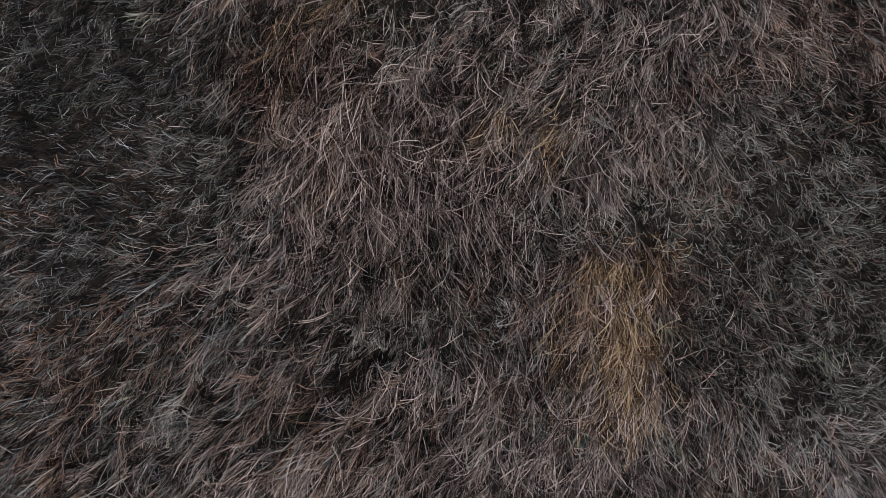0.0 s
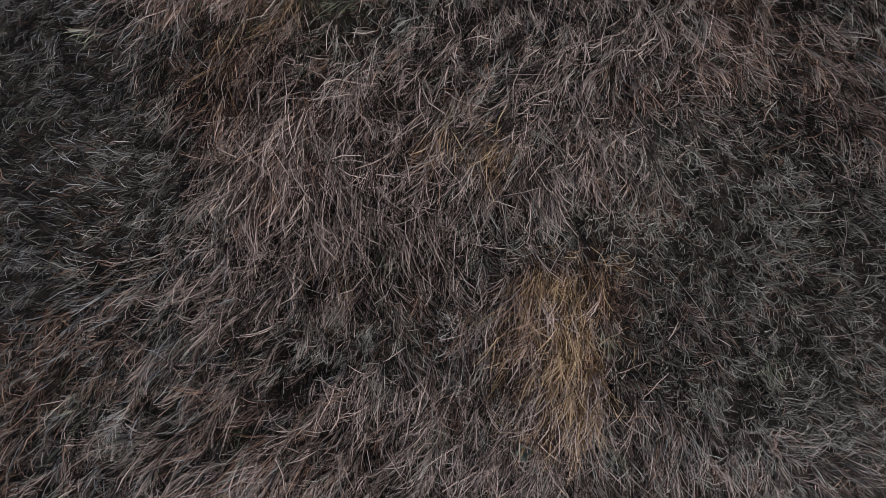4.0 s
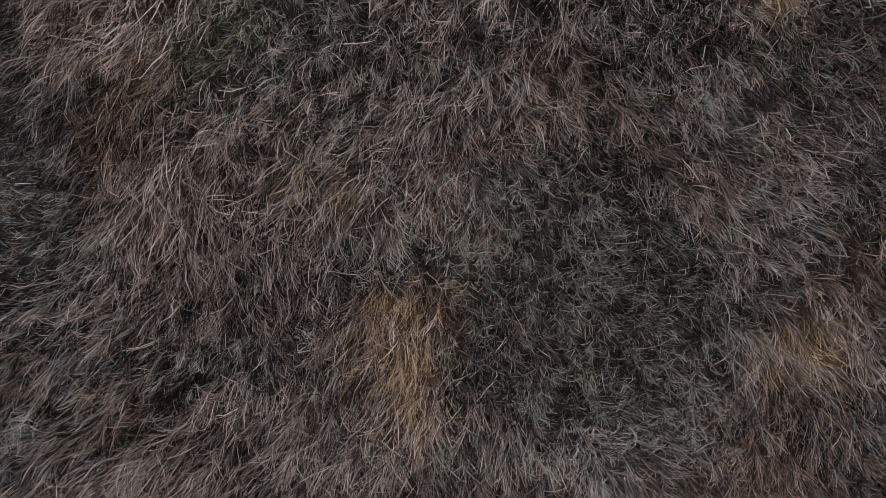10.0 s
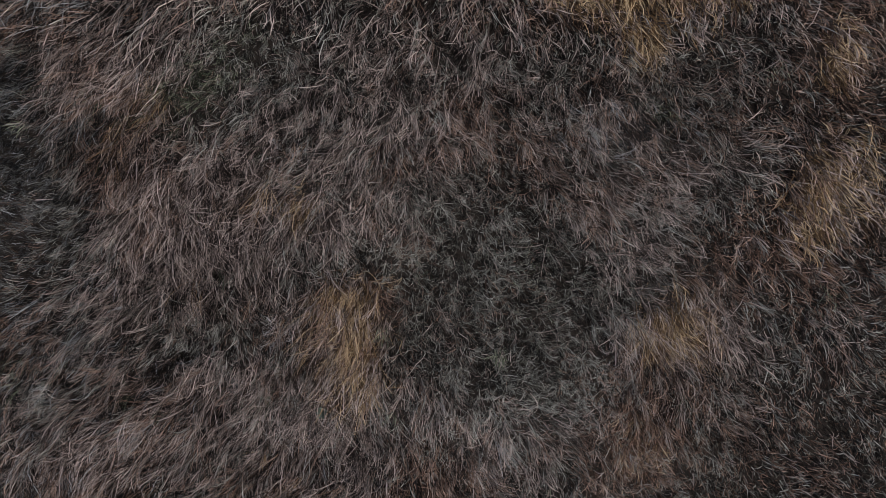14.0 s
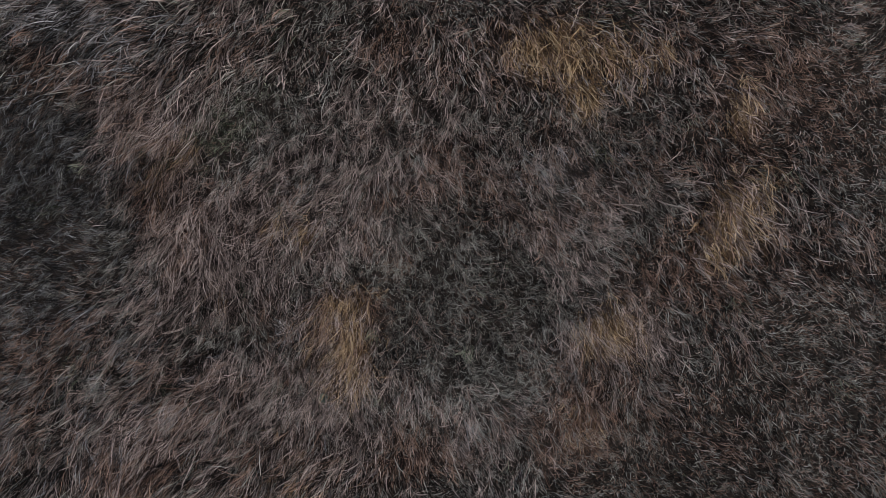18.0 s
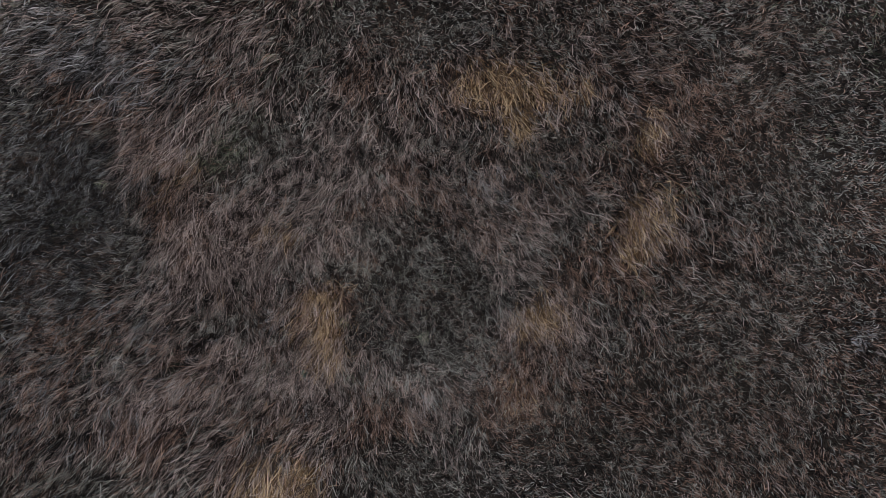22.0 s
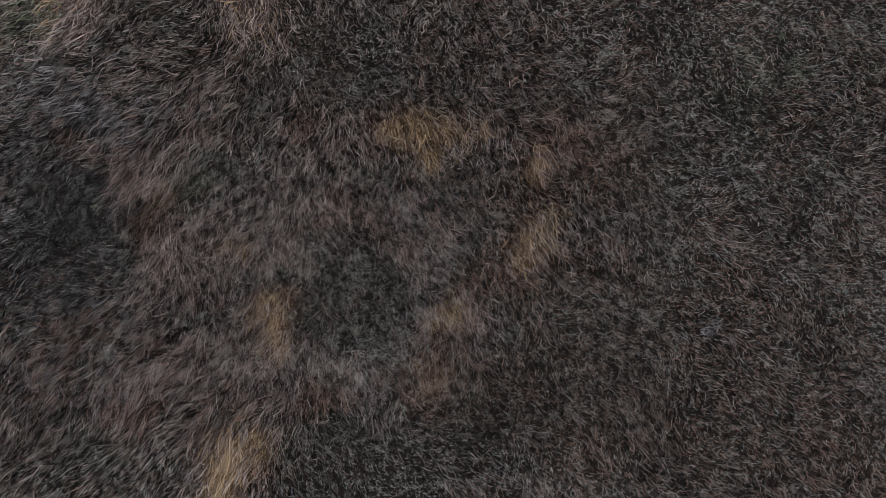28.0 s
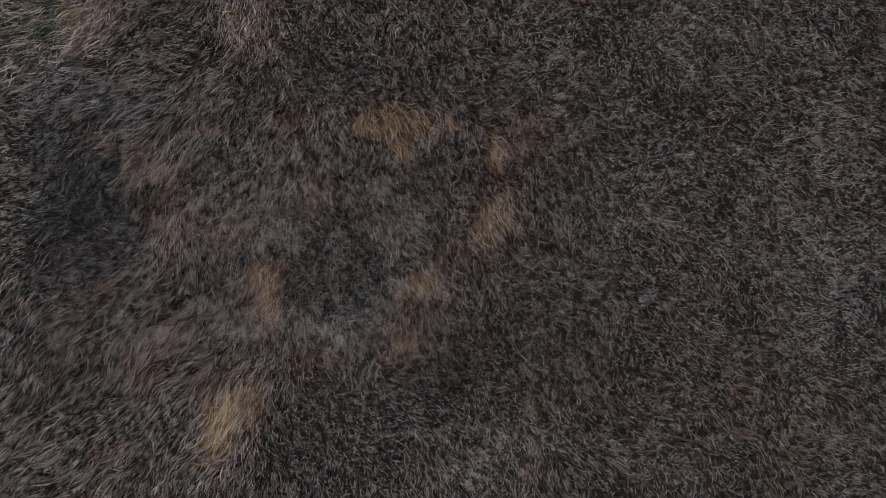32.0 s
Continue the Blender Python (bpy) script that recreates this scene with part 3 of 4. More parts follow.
patch("tone_shift", -3.07, 1.02, 1.34, 1.01, 0, -0.2)
patch("tone_shift", -0.76, 1.01, 1.34, 1.01, 0, -0.05)
patch("tone_shift", 1.56, 1.00, 1.34, 1.01, 0, -0.05)
patch("tone_shift", 3.90, 0.99, 1.34, 1.01, 0, -0.1)
patch("tone_shift", 6.26, 4.48, 1.34, 1.01, 0, 0.1)
patch("tone_shift", 8.60, 4.48, 1.34, 1.01, 0, 0.05)
patch("tone_shift", 10.96, 4.48, 1.34, 1.01, 0, 0.05)
patch("tone_shift", 13.33, 4.48, 1.34, 1.01, 0, 0.1)
patch("tone_shift", 8.61, 2.73, 1.34, 1.01, 0, 0.05)
patch("tone_shift", 13.36, 2.73, 1.34, 1.01, 0, 0.05)
patch("tone_shift", 6.25, 0.98, 1.34, 1.01, 0, -0.05)
patch("tone_shift", 8.61, 0.97, 1.34, 1.01, 0, 0.05)
patch("tone_shift", 10.99, 0.96, 1.34, 1.01, 0, 0.05)
patch("tone_shift", 13.39, 0.95, 1.34, 1.01, 0, 0.05)
patch("tone_shift", -3.11, -0.73, 1.34, 1.01, 0, -0.05)
patch("tone_shift", -0.79, -0.74, 1.34, 1.01, 0, -0.1)
patch("tone_shift", 1.54, -0.76, 1.34, 1.01, 0, -0.05)
patch("tone_shift", 3.89, -0.77, 1.34, 1.01, 0, -0.1)
patch("tone_shift", -3.15, -2.49, 1.34, 1.01, 0, -0.05)
patch("tone_shift", 1.52, -2.53, 1.34, 1.01, 0, -0.05)
patch("tone_shift", 3.87, -2.55, 1.34, 1.01, 0, -0.1)
patch("tone_shift", -3.20, -4.27, 1.34, 1.01, 0, 0.1)
patch("tone_shift", -0.86, -4.30, 1.34, 1.01, 0, 0.1)
patch("tone_shift", 1.49, -4.32, 1.34, 1.01, 0, -0.05)
patch("tone_shift", 3.86, -4.35, 1.34, 1.01, 0, 0.05)
patch("tone_shift", 6.25, -0.79, 1.34, 1.01, 0, -0.05)
patch("tone_shift", 11.01, -0.82, 1.34, 1.01, 0, 0.05)
patch("tone_shift", 13.42, -0.83, 1.34, 1.01, 0, 0.05)
patch("tone_shift", 11.03, -2.61, 1.34, 1.01, 0, 0.05)
patch("tone_shift", 13.45, -2.64, 1.34, 1.01, 0, 0.05)
patch("tone_shift", 6.24, -4.38, 1.34, 1.01, 0, 0.1)
patch("tone_shift", 8.64, -4.40, 1.34, 1.01, 0, 0.05)
patch("tone_shift", 11.05, -4.43, 1.34, 1.01, 0, 0.05)
patch("tone_shift", 13.48, -4.45, 1.34, 1.01, 0, 0.1)
patch("tone_shift", -1.45, 1.48, 0.44, 0.33, 0, -0.15)
patch("tone_shift", -0.70, 1.49, 0.44, 0.33, 0, -0.15)
patch("tone_shift", 0.04, 1.49, 0.44, 0.33, 0, 0.1)
patch("tone_shift", -1.46, 0.92, 0.44, 0.33, 0, -0.15)
patch("tone_shift", -0.71, 0.93, 0.44, 0.33, 0, -0.05)
patch("tone_shift", 0.04, 0.93, 0.44, 0.33, 0, -0.05)
patch("tone_shift", 0.80, 0.93, 0.44, 0.33, 0, 0.1)
patch("tone_shift", -1.47, 0.36, 0.44, 0.33, 0, -0.05)
patch("tone_shift", -0.72, 0.36, 0.44, 0.33, 0, 0.1)
patch("tone_shift", 0.03, 0.36, 0.44, 0.33, 0, -0.05)
patch("tone_shift", 0.79, 0.36, 0.44, 0.33, 0, 0.05)
patch("tone_shift", 1.56, 1.50, 0.44, 0.33, 0, 0.05)
patch("tone_shift", 2.32, 1.50, 0.44, 0.33, 0, 0.1)
patch("tone_shift", 3.08, 1.51, 0.44, 0.33, 0, -0.05)
patch("tone_shift", 3.86, 1.51, 0.44, 0.33, 0, 0.2)
patch("tone_shift", 2.32, 0.94, 0.44, 0.33, 0, -0.1)
patch("tone_shift", 3.09, 0.94, 0.44, 0.33, 0, 0.05)
patch("tone_shift", 3.87, 0.94, 0.44, 0.33, 0, 0.1)
patch("tone_shift", 1.56, 0.36, 0.44, 0.33, 0, 0.1)
patch("tone_shift", 2.33, 0.36, 0.44, 0.33, 0, -0.05)
patch("tone_shift", 3.88, 0.36, 0.44, 0.33, 0, 0.2)
patch("tone_shift", -0.73, -0.21, 0.44, 0.33, 0, -0.1)
patch("tone_shift", 0.03, -0.21, 0.44, 0.33, 0, -0.05)
patch("tone_shift", 0.79, -0.21, 0.44, 0.33, 0, 0.2)
patch("tone_shift", -1.49, -0.78, 0.44, 0.33, 0, -0.05)
patch("tone_shift", -0.74, -0.78, 0.44, 0.33, 0, -0.05)
patch("tone_shift", 0.02, -0.79, 0.44, 0.33, 0, 0.1)
patch("tone_shift", 0.79, -0.79, 0.44, 0.33, 0, 0.2)
patch("tone_shift", -1.50, -1.36, 0.44, 0.33, 0, 0.05)
patch("tone_shift", -0.74, -1.36, 0.44, 0.33, 0, -0.05)
patch("tone_shift", 0.02, -1.37, 0.44, 0.33, 0, -0.1)
patch("tone_shift", 0.79, -1.37, 0.44, 0.33, 0, 0.1)
patch("tone_shift", 3.11, -0.22, 0.44, 0.33, 0, 0.05)
patch("tone_shift", 3.89, -0.22, 0.44, 0.33, 0, 0.05)
patch("tone_shift", 3.12, -0.80, 0.44, 0.33, 0, 0.1)
patch("tone_shift", 3.90, -0.80, 0.44, 0.33, 0, 0.25)
patch("tone_shift", 1.56, -1.38, 0.44, 0.33, 0, 0.1)
patch("tone_shift", 2.34, -1.38, 0.44, 0.33, 0, 0.05)
patch("tone_shift", 3.92, -1.39, 0.44, 0.33, 0, 0.3)
patch("rust", 4.12, -1.74, 0.36, 0.51, 0, 0.5)
patch("rust", 4.27, -1.40, 0.29, 0.29, 0, 0.4)
patch("rust", 4.23, -1.86, 0.45, 0.33, 0, 0.4)
patch("rust", 5.51, 0.22, 0.44, 0.36, 0, 0.5)
patch("rust", 4.16, -1.92, 0.27, 0.45, 0, 0.4)
patch("tone_shift", 4.23, 1.47, 0.89, 0.72, 0, 0.07)
patch("tone_shift", 4.25, 0.15, 0.89, 0.72, 0, 0.12)
patch("tone_shift", 4.28, -1.19, 0.89, 0.72, 0, 0.08)
patch("tone_shift", 11.02, 3.75, 2.17, 1.73, 0, 0.05)
patch("tone_shift", 11.07, 0.56, 2.17, 1.73, 0, 0.06)
patch("tone_shift", 11.11, -2.69, 2.17, 1.73, 0, 0.09)
patch("tone_shift", 8.29, 0.39, 1.51, 1.34, 0, 0.08)
patch("straw", 0.30, -3.85, 0.54, 1.08, -12, 0.4)
patch("tone_shift", 2.48, 0.86, 0.65, 0.61, 0, 0.06)
patch("tone_shift", 0.37, -3.76, 0.36, 0.85, -12, 0.35)
patch("tone_shift", -0.86, -0.97, 1.30, 0.75, 0, 0.14)
patch("tone_shift", 4.34, -1.46, 0.40, 0.35, 0, 0.20)
patch("tone_shift", 6.19, 0.77, 0.50, 0.65, 0, 0.26)
patch("tone_shift", 6.21, 2.18, 0.45, 0.35, 0, 0.18)
patch("rust", 4.20, -0.99, 0.50, 0.40, 0, 0.35)
patch("tone_shift", 2.50, -0.13, 0.65, 0.61, 0, 0.13)
patch("tone_shift", 2.13, -1.27, 0.99, 0.49, 0, 0.08)
patch("tone_shift", 5.08, 0.13, 0.90, 2.01, 0, 0.09)
patch("tone_shift", 7.54, -1.84, 1.38, 1.22, 0, 0.07)
patch("straw", -2.22, 4.86, 0.54, 0.48, 0, 0.6)
patch("tone_shift", -2.22, 4.86, 0.48, 0.48, 0, 0.35)
patch("tone_shift", 0.88, 4.86, 0.48, 0.42, 0, 0.35)
patch("straw", 0.88, 4.86, 0.42, 0.48, 0, 0.5)
patch("straw", 1.38, 4.39, 0.21, 0.21, 0, 0.6)
patch("green", -3.23, 4.91, 0.48, 0.36, 0, 0.6)
patch("tone_shift", -3.25, 4.16, 0.30, 0.21, 0, 0.3)
patch("tone_shift", -2.59, 4.05, 0.26, 0.30, 0, 0.3)
patch("straw", -1.12, 2.06, 0.26, 0.36, 0, 0.5)
patch("straw", -0.64, 1.70, 0.21, 0.30, 0, 0.5)
patch("tone_shift", -0.91, 1.91, 0.48, 0.42, 0, 0.2)
patch("straw", -0.93, 1.08, 0.30, 0.42, 0, 0.4)
patch("straw", 0.82, 1.18, 0.36, 0.36, 0, 0.3)
patch("rust", 1.26, -0.28, 0.65, 0.36, 0, 0.5)
patch("gold", 1.43, -0.68, 0.24, 0.17, 0, 0.45)
patch("straw", 1.33, -1.09, 0.21, 0.36, 0, 0.5)
patch("straw", 3.11, 2.94, 0.21, 0.14, 0, 0.5)
patch("straw", 4.16, 2.33, 0.17, 0.21, 0, 0.6)
patch("rust", 5.34, 2.95, 0.48, 0.30, 0, 0.4)
patch("rust", 4.20, 3.02, 1.07, 0.30, 0, 0.35)
patch("straw", 6.22, 2.19, 0.15, 0.29, 0, 0.8)
patch("rust", 6.85, 2.19, 0.71, 0.36, 0, 0.55)
patch("rust", 6.33, 1.51, 0.60, 0.36, 0, 0.4)
patch("rust", 5.02, 1.42, 0.48, 0.30, 0, 0.4)
patch("straw", 6.12, 0.91, 0.54, 0.42, 0, 0.4)
patch("rust", 5.85, 0.05, 0.48, 0.36, 0, 0.5)
patch("rust", 5.12, -0.05, 0.48, 0.36, 0, 0.4)
patch("straw", 4.49, -0.62, 0.71, 0.24, 0, 0.5)
patch("tone_shift", 4.49, -0.62, 0.71, 0.26, 0, 0.2)
patch("gold", 4.27, -1.78, 0.21, 0.45, 0, 0.35)
patch("rust", 4.25, -1.62, 0.48, 0.54, 0, 0.5)
patch("rust", 7.12, -3.14, 0.71, 0.48, 0, 0.5)
patch("rust", 8.61, -2.84, 0.71, 0.48, 0, 0.3)
patch("straw", 0.38, -3.43, 0.48, 0.54, 0, 0.4)
patch("gold", 1.03, -3.02, 0.19, 0.42, 0, 0.45)
patch("tone_shift", 0.38, -3.43, 0.48, 0.54, 0, 0.2)
patch("dark", 2.92, -0.40, 0.71, 0.65, 0, 0.35)
patch("green", 2.92, -0.40, 0.71, 0.65, 0, 0.35)
patch("dark", 3.07, 4.15, 1.31, 0.54, 0, 0.3)
patch("green", 4.29, 1.57, 0.26, 0.21, 0, 0.6)
patch("green", 10.25, 3.99, 1.55, 0.83, 0, 0.35)
patch("dark", 4.79, -2.58, 0.95, 0.54, 0, 0.3)
patch("dark", -1.60, -3.46, 0.71, 0.60, 0, 0.3)
patch("dark", 2.68, -3.41, 1.07, 0.54, 0, 0.25)

DRY = 0.52 - 0.08 * (1 + np.tanh((gx - 5.5) / 1.5)) + 0.22 * fbm(gx, gy, 1.3, 41) + 0.22 * fbm(gx, gy, 0.45, 45) + 0.35 * FIELD["straw"].clip(0, 1.3) + 0.25 * FIELD["gold"].clip(0, 1.2) - 0.42 * FIELD["dark"].clip(0, 0.9)
DRY = np.clip(DRY, 0.12, 0.95)
GOLD = np.clip(FIELD["gold"], 0, 1)
RUST = np.clip(1.2 * FIELD["rust"] + 0.15 * FIELD["gold"] + 0.13 + 0.17 * (1 + np.tanh((gx - 5) / 1.5)) + 0.42 * fbm(gx, gy, 0.9, 51) + 0.38 * fbm(gx, gy, 0.4, 55), 0, 1)
GREEN = np.clip(FIELD["green"] + 0.55 * fbm(gx, gy, 0.7, 57) - 0.24, 0, 1)
COOL = np.clip(FIELD["cool"] + (0.08 + 0.04 * FIELD["dark"].clip(0, 1)) * (fbm(gx, gy, 0.6, 59) - 0.25).clip(0, 1), 0, 1)
PALE = np.clip(FIELD["pale"], 0, 1)
TONE_SHIFT = np.clip(FIELD["tone_shift"], -1.2, 1.2)      # raises or lowers the tone of the blades, area by area
TONE_SHIFT = TONE_SHIFT + 0.12 * np.clip(FIELD["straw"], 0, 1) + 0.10 * GOLD - 0.16 * np.clip(FIELD["dark"], 0, 1)
# the way the blades lie: down the slope, swept to either side of a long low rise
FLOW = radians(-92) - 0.40 * np.tanh((2.6 - gx) / 2.2) + 0.45 * fbm(gx, gy, 1.6, 61) + 0.38 * fbm(gx, gy, 0.5, 65)
FLOW -= 0.45 / (1 + np.exp(-(gy - 2.4) * 2)) / (1 + np.exp((gx - 0.5) * 1.5))


def sample(field, x, y):
    """A field of any fineness over the meadow, between its knots."""
    ny, nx = field.shape
    u = np.clip((x - X0) / (X1 - X0) * (nx - 1), 0, nx - 1.001)
    v = np.clip((y - Y0) / (Y1 - Y0) * (ny - 1), 0, ny - 1.001)
    i, j = u.astype(int), v.astype(int)
    a, b = u - i, v - j
    return (field[j, i] * (1 - a) + field[j, i + 1] * a) * (1 - b) + (field[j + 1, i] * (1 - a) + field[j + 1, i + 1] * a) * b


# the way each lock of short growth is combed: with the long blades where it is dry, this way and that where it is not
WEST = 1 / (1 + np.exp(2 * gx))
COMB = FLOW + radians(50) * (1 - DRY) * (1 - 1.7 * WEST) + (1 - 0.5 * WEST) * (2.0 * (1 - 0.6 * DRY) * fbm(gx, gy, 0.9, 71, 2) + 0.75 * smooth_noise(gx, gy, 0.17, 75))


def streaks(cell, reach, seed):
    """Locks of grass: random strands drawn out along the comb, mean 0 and spread 1."""
    nx, ny = int((X1 - X0) / cell), int((Y1 - Y0) / cell)
    raw = np.random.default_rng(seed).normal(0, 1, (ny, nx))
    raw = (raw + np.roll(raw, 1, 0) + np.roll(raw, 1, 1) + np.roll(raw, (1, 1), (0, 1))) / 2
    x, y = np.meshgrid(np.linspace(X0, X1, nx), np.linspace(Y0, Y1, ny))
    way = sample(COMB, x, y)
    total = raw.copy()
    for sign in (-1, 1):
        px, py, h = x.copy(), y.copy(), way
        for k in range(int(reach / cell)):
            px += sign * cell * np.cos(h)
            py += sign * cell * np.sin(h)
            i = np.clip(((px - X0) / cell).astype(int), 0, nx - 1)
            j = np.clip(((py - Y0) / cell).astype(int), 0, ny - 1)
            total += raw[j, i]
            h = way[j, i]
    return (total - total.mean()) / total.std()


LOCK = streaks(0.0115, 0.065, 91)
SWATH = streaks(0.032, 0.13, 92)


# ---------------------------------------------------------------- materials
def grass_material(name, dark, mid, light, rough=0.75):
    """Blades that differ one from another, in clumps that differ in tone."""
    m = bpy.data.materials.new(name)
    m.use_nodes = True
    n, l = m.node_tree.nodes, m.node_tree.links
    geo = n.new("ShaderNodeNewGeometry")
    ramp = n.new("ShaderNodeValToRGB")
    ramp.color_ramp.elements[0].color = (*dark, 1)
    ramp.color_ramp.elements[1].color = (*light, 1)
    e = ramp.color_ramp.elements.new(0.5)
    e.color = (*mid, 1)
    # tone carries each blade's own colour with the gap shade mixed in
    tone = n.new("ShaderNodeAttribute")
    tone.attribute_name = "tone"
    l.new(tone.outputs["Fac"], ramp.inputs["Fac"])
    fine = n.new("ShaderNodeTexNoise")
    fine.inputs["Scale"].default_value = 90
    l.new(geo.outputs["Position"], fine.inputs["Vector"])
    hsv = n.new("ShaderNodeHueSaturation")
    span = n.new("ShaderNodeMapRange")
    span.inputs["To Min"].default_value, span.inputs["To Max"].default_value = 0.75, 1.25
    l.new(fine.outputs["Fac"], span.inputs["Value"])
    l.new(span.outputs["Result"], hsv.inputs["Value"])
    l.new(ramp.outputs["Color"], hsv.inputs["Color"])
    b = n["Principled BSDF"]
    l.new(hsv.outputs["Color"], b.inputs["Base Color"])
    b.inputs["Roughness"].default_value = rough
    b.inputs["Specular IOR Level"].default_value = 0.08
    return m


# the darkest colour of each ramp also serves as shade in the gaps
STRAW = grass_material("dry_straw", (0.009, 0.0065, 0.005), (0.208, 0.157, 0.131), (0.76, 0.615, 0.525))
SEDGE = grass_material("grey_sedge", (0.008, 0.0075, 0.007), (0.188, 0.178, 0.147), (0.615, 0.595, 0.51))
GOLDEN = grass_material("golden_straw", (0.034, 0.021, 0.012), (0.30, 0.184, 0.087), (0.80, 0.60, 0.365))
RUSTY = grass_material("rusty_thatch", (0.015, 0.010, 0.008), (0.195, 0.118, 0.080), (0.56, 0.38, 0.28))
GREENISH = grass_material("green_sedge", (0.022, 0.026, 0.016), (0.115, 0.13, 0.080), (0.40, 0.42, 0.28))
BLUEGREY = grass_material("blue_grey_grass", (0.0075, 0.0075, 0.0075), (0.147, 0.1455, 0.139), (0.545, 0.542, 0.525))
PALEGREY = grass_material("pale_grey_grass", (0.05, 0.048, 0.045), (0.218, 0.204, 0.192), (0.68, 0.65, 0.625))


def soil_material():
    m = bpy.data.materials.new("peaty_soil")
    m.use_nodes = True
    n, l = m.node_tree.nodes, m.node_tree.links
    geo = n.new("ShaderNodeNewGeometry")
    big, small = n.new("ShaderNodeTexNoise"), n.new("ShaderNodeTexNoise")
    big.inputs["Scale"].default_value, small.inputs["Scale"].default_value = 0.8, 60
    big.inputs["Detail"].default_value = small.inputs["Detail"].default_value = 6
    ramp = n.new("ShaderNodeValToRGB")
    ramp.color_ramp.elements[0].position, ramp.color_ramp.elements[1].position = 0.3, 0.75
    ramp.color_ramp.elements[0].color, ramp.color_ramp.elements[1].color = (0.014, 0.011, 0.009, 1), (0.05, 0.038, 0.029, 1)
    add = n.new("ShaderNodeMath")
    add.operation = "MULTIPLY_ADD"
    add.inputs[1].default_value = 0.5
    half = n.new("ShaderNodeMath")
    half.operation = "MULTIPLY"
    half.inputs[1].default_value = 0.5
    bump = n.new("ShaderNodeBump")
    bump.inputs["Distance"].default_value = 0.01
    b = n["Principled BSDF"]
    for t in (big, small):
        l.new(geo.outputs["Position"], t.inputs["Vector"])
    l.new(big.outputs["Fac"], half.inputs[0])
    l.new(small.outputs["Fac"], add.inputs[0])
    l.new(half.outputs[0], add.inputs[2])
    l.new(add.outputs[0], ramp.inputs["Fac"])
    cover = n.new("ShaderNodeAttribute")
    cover.attribute_name = "tone"
    litter = n.new("ShaderNodeValToRGB")
    litter.color_ramp.elements[0].position, litter.color_ramp.elements[1].position = 0.3, 0.72
    litter.color_ramp.elements[0].color, litter.color_ramp.elements[1].color = (0.05, 0.042, 0.034, 1), (0.20, 0.165, 0.125, 1)
    l.new(add.outputs[0], litter.inputs["Fac"])
    both = n.new("ShaderNodeMix")
    both.data_type = "RGBA"
    l.new(cover.outputs["Fac"], both.inputs["Factor"])
    l.new(ramp.outputs["Color"], both.inputs["A"])
    l.new(litter.outputs["Color"], both.inputs["B"])
    l.new(both.outputs["Result"], b.inputs["Base Color"])
    l.new(small.outputs["Fac"], bump.inputs["Height"])
    l.new(bump.outputs["Normal"], b.inputs["Normal"])
    b.inputs["Roughness"].default_value = 0.95
    b.inputs["Specular IOR Level"].default_value = 0.1
    return m


SOIL = soil_material()


# ---------------------------------------------------------------- meshes from arrays
def mesh_of(name, verts, loops, totals, material, tone=None):
    me = bpy.data.meshes.new(name)
    starts = np.concatenate([[0], np.cumsum(totals)[:-1]])
    me.vertices.add(len(verts))
    me.vertices.foreach_set("co", np.ascontiguousarray(verts, np.float32).ravel())
    me.loops.add(len(loops))
    me.loops.foreach_set("vertex_index", np.ascontiguousarray(loops, np.int32))
    me.polygons.add(len(totals))
    me.polygons.foreach_set("loop_start", np.ascontiguousarray(starts, np.int32))
    me.polygons.foreach_set("loop_total", np.ascontiguousarray(totals, np.int32))
    me.materials.append(material)
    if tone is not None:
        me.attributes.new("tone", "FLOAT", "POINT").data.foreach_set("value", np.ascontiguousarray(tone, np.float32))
    me.update(calc_edges=True)
    return me


def blades(x, y, z, heading, length, rise, fall, curl, width, roll, segments=3, blunt=False):
    """Curved, limp grass blades: rise and fall are their slopes at root and tip, curl the turn on the way."""
    n = len(x)
    p = np.stack([x, y, z], 1)
    pts, ways = [p], []
    stray = np.zeros(n)
    for k in range(segments):
        s = (k + 0.5) / segments
        stray = stray + rng.normal(0, 0.17, n)
        h = heading + curl * s * s + stray
        e = rise + (fall - rise) * s
        step = np.stack([np.cos(h) * np.cos(e), np.sin(h) * np.cos(e), np.sin(e)], 1) * (length / segments)[:, None]
        p = p + step
        pts.append(p)
        ways.append(h)
    rows = segments + blunt
    size = 2 * rows + (not blunt)
    out = np.empty((n, size, 3))
    for k in range(rows):
        h = ways[k] if k == 0 else (ways[k - 1] + ways[min(k, segments - 1)]) / 2
        w = width * (0.8, 1.0, 0.6 if blunt and segments == 2 else 0.95, 0.6)[k] / 2
        side = np.stack([-np.sin(h) * np.cos(roll), np.cos(h) * np.cos(roll), np.sin(roll)], 1) * w[:, None]
        out[:, 2 * k], out[:, 2 * k + 1] = pts[k] - side, pts[k] + side
    face, tot = [], []
    for k in range(rows - 1):
        face += [2 * k, 2 * k + 1, 2 * k + 3, 2 * k + 2]
        tot.append(4)
    if not blunt:
        out[:, -1] = pts[-1]
        face += [2 * rows - 2, 2 * rows - 1, 2 * rows]
        tot.append(3)
    base = (np.arange(n) * size)[:, None]
    return out.reshape(-1, 3), (base + np.array(face)[None]).ravel(), np.tile(tot, n)


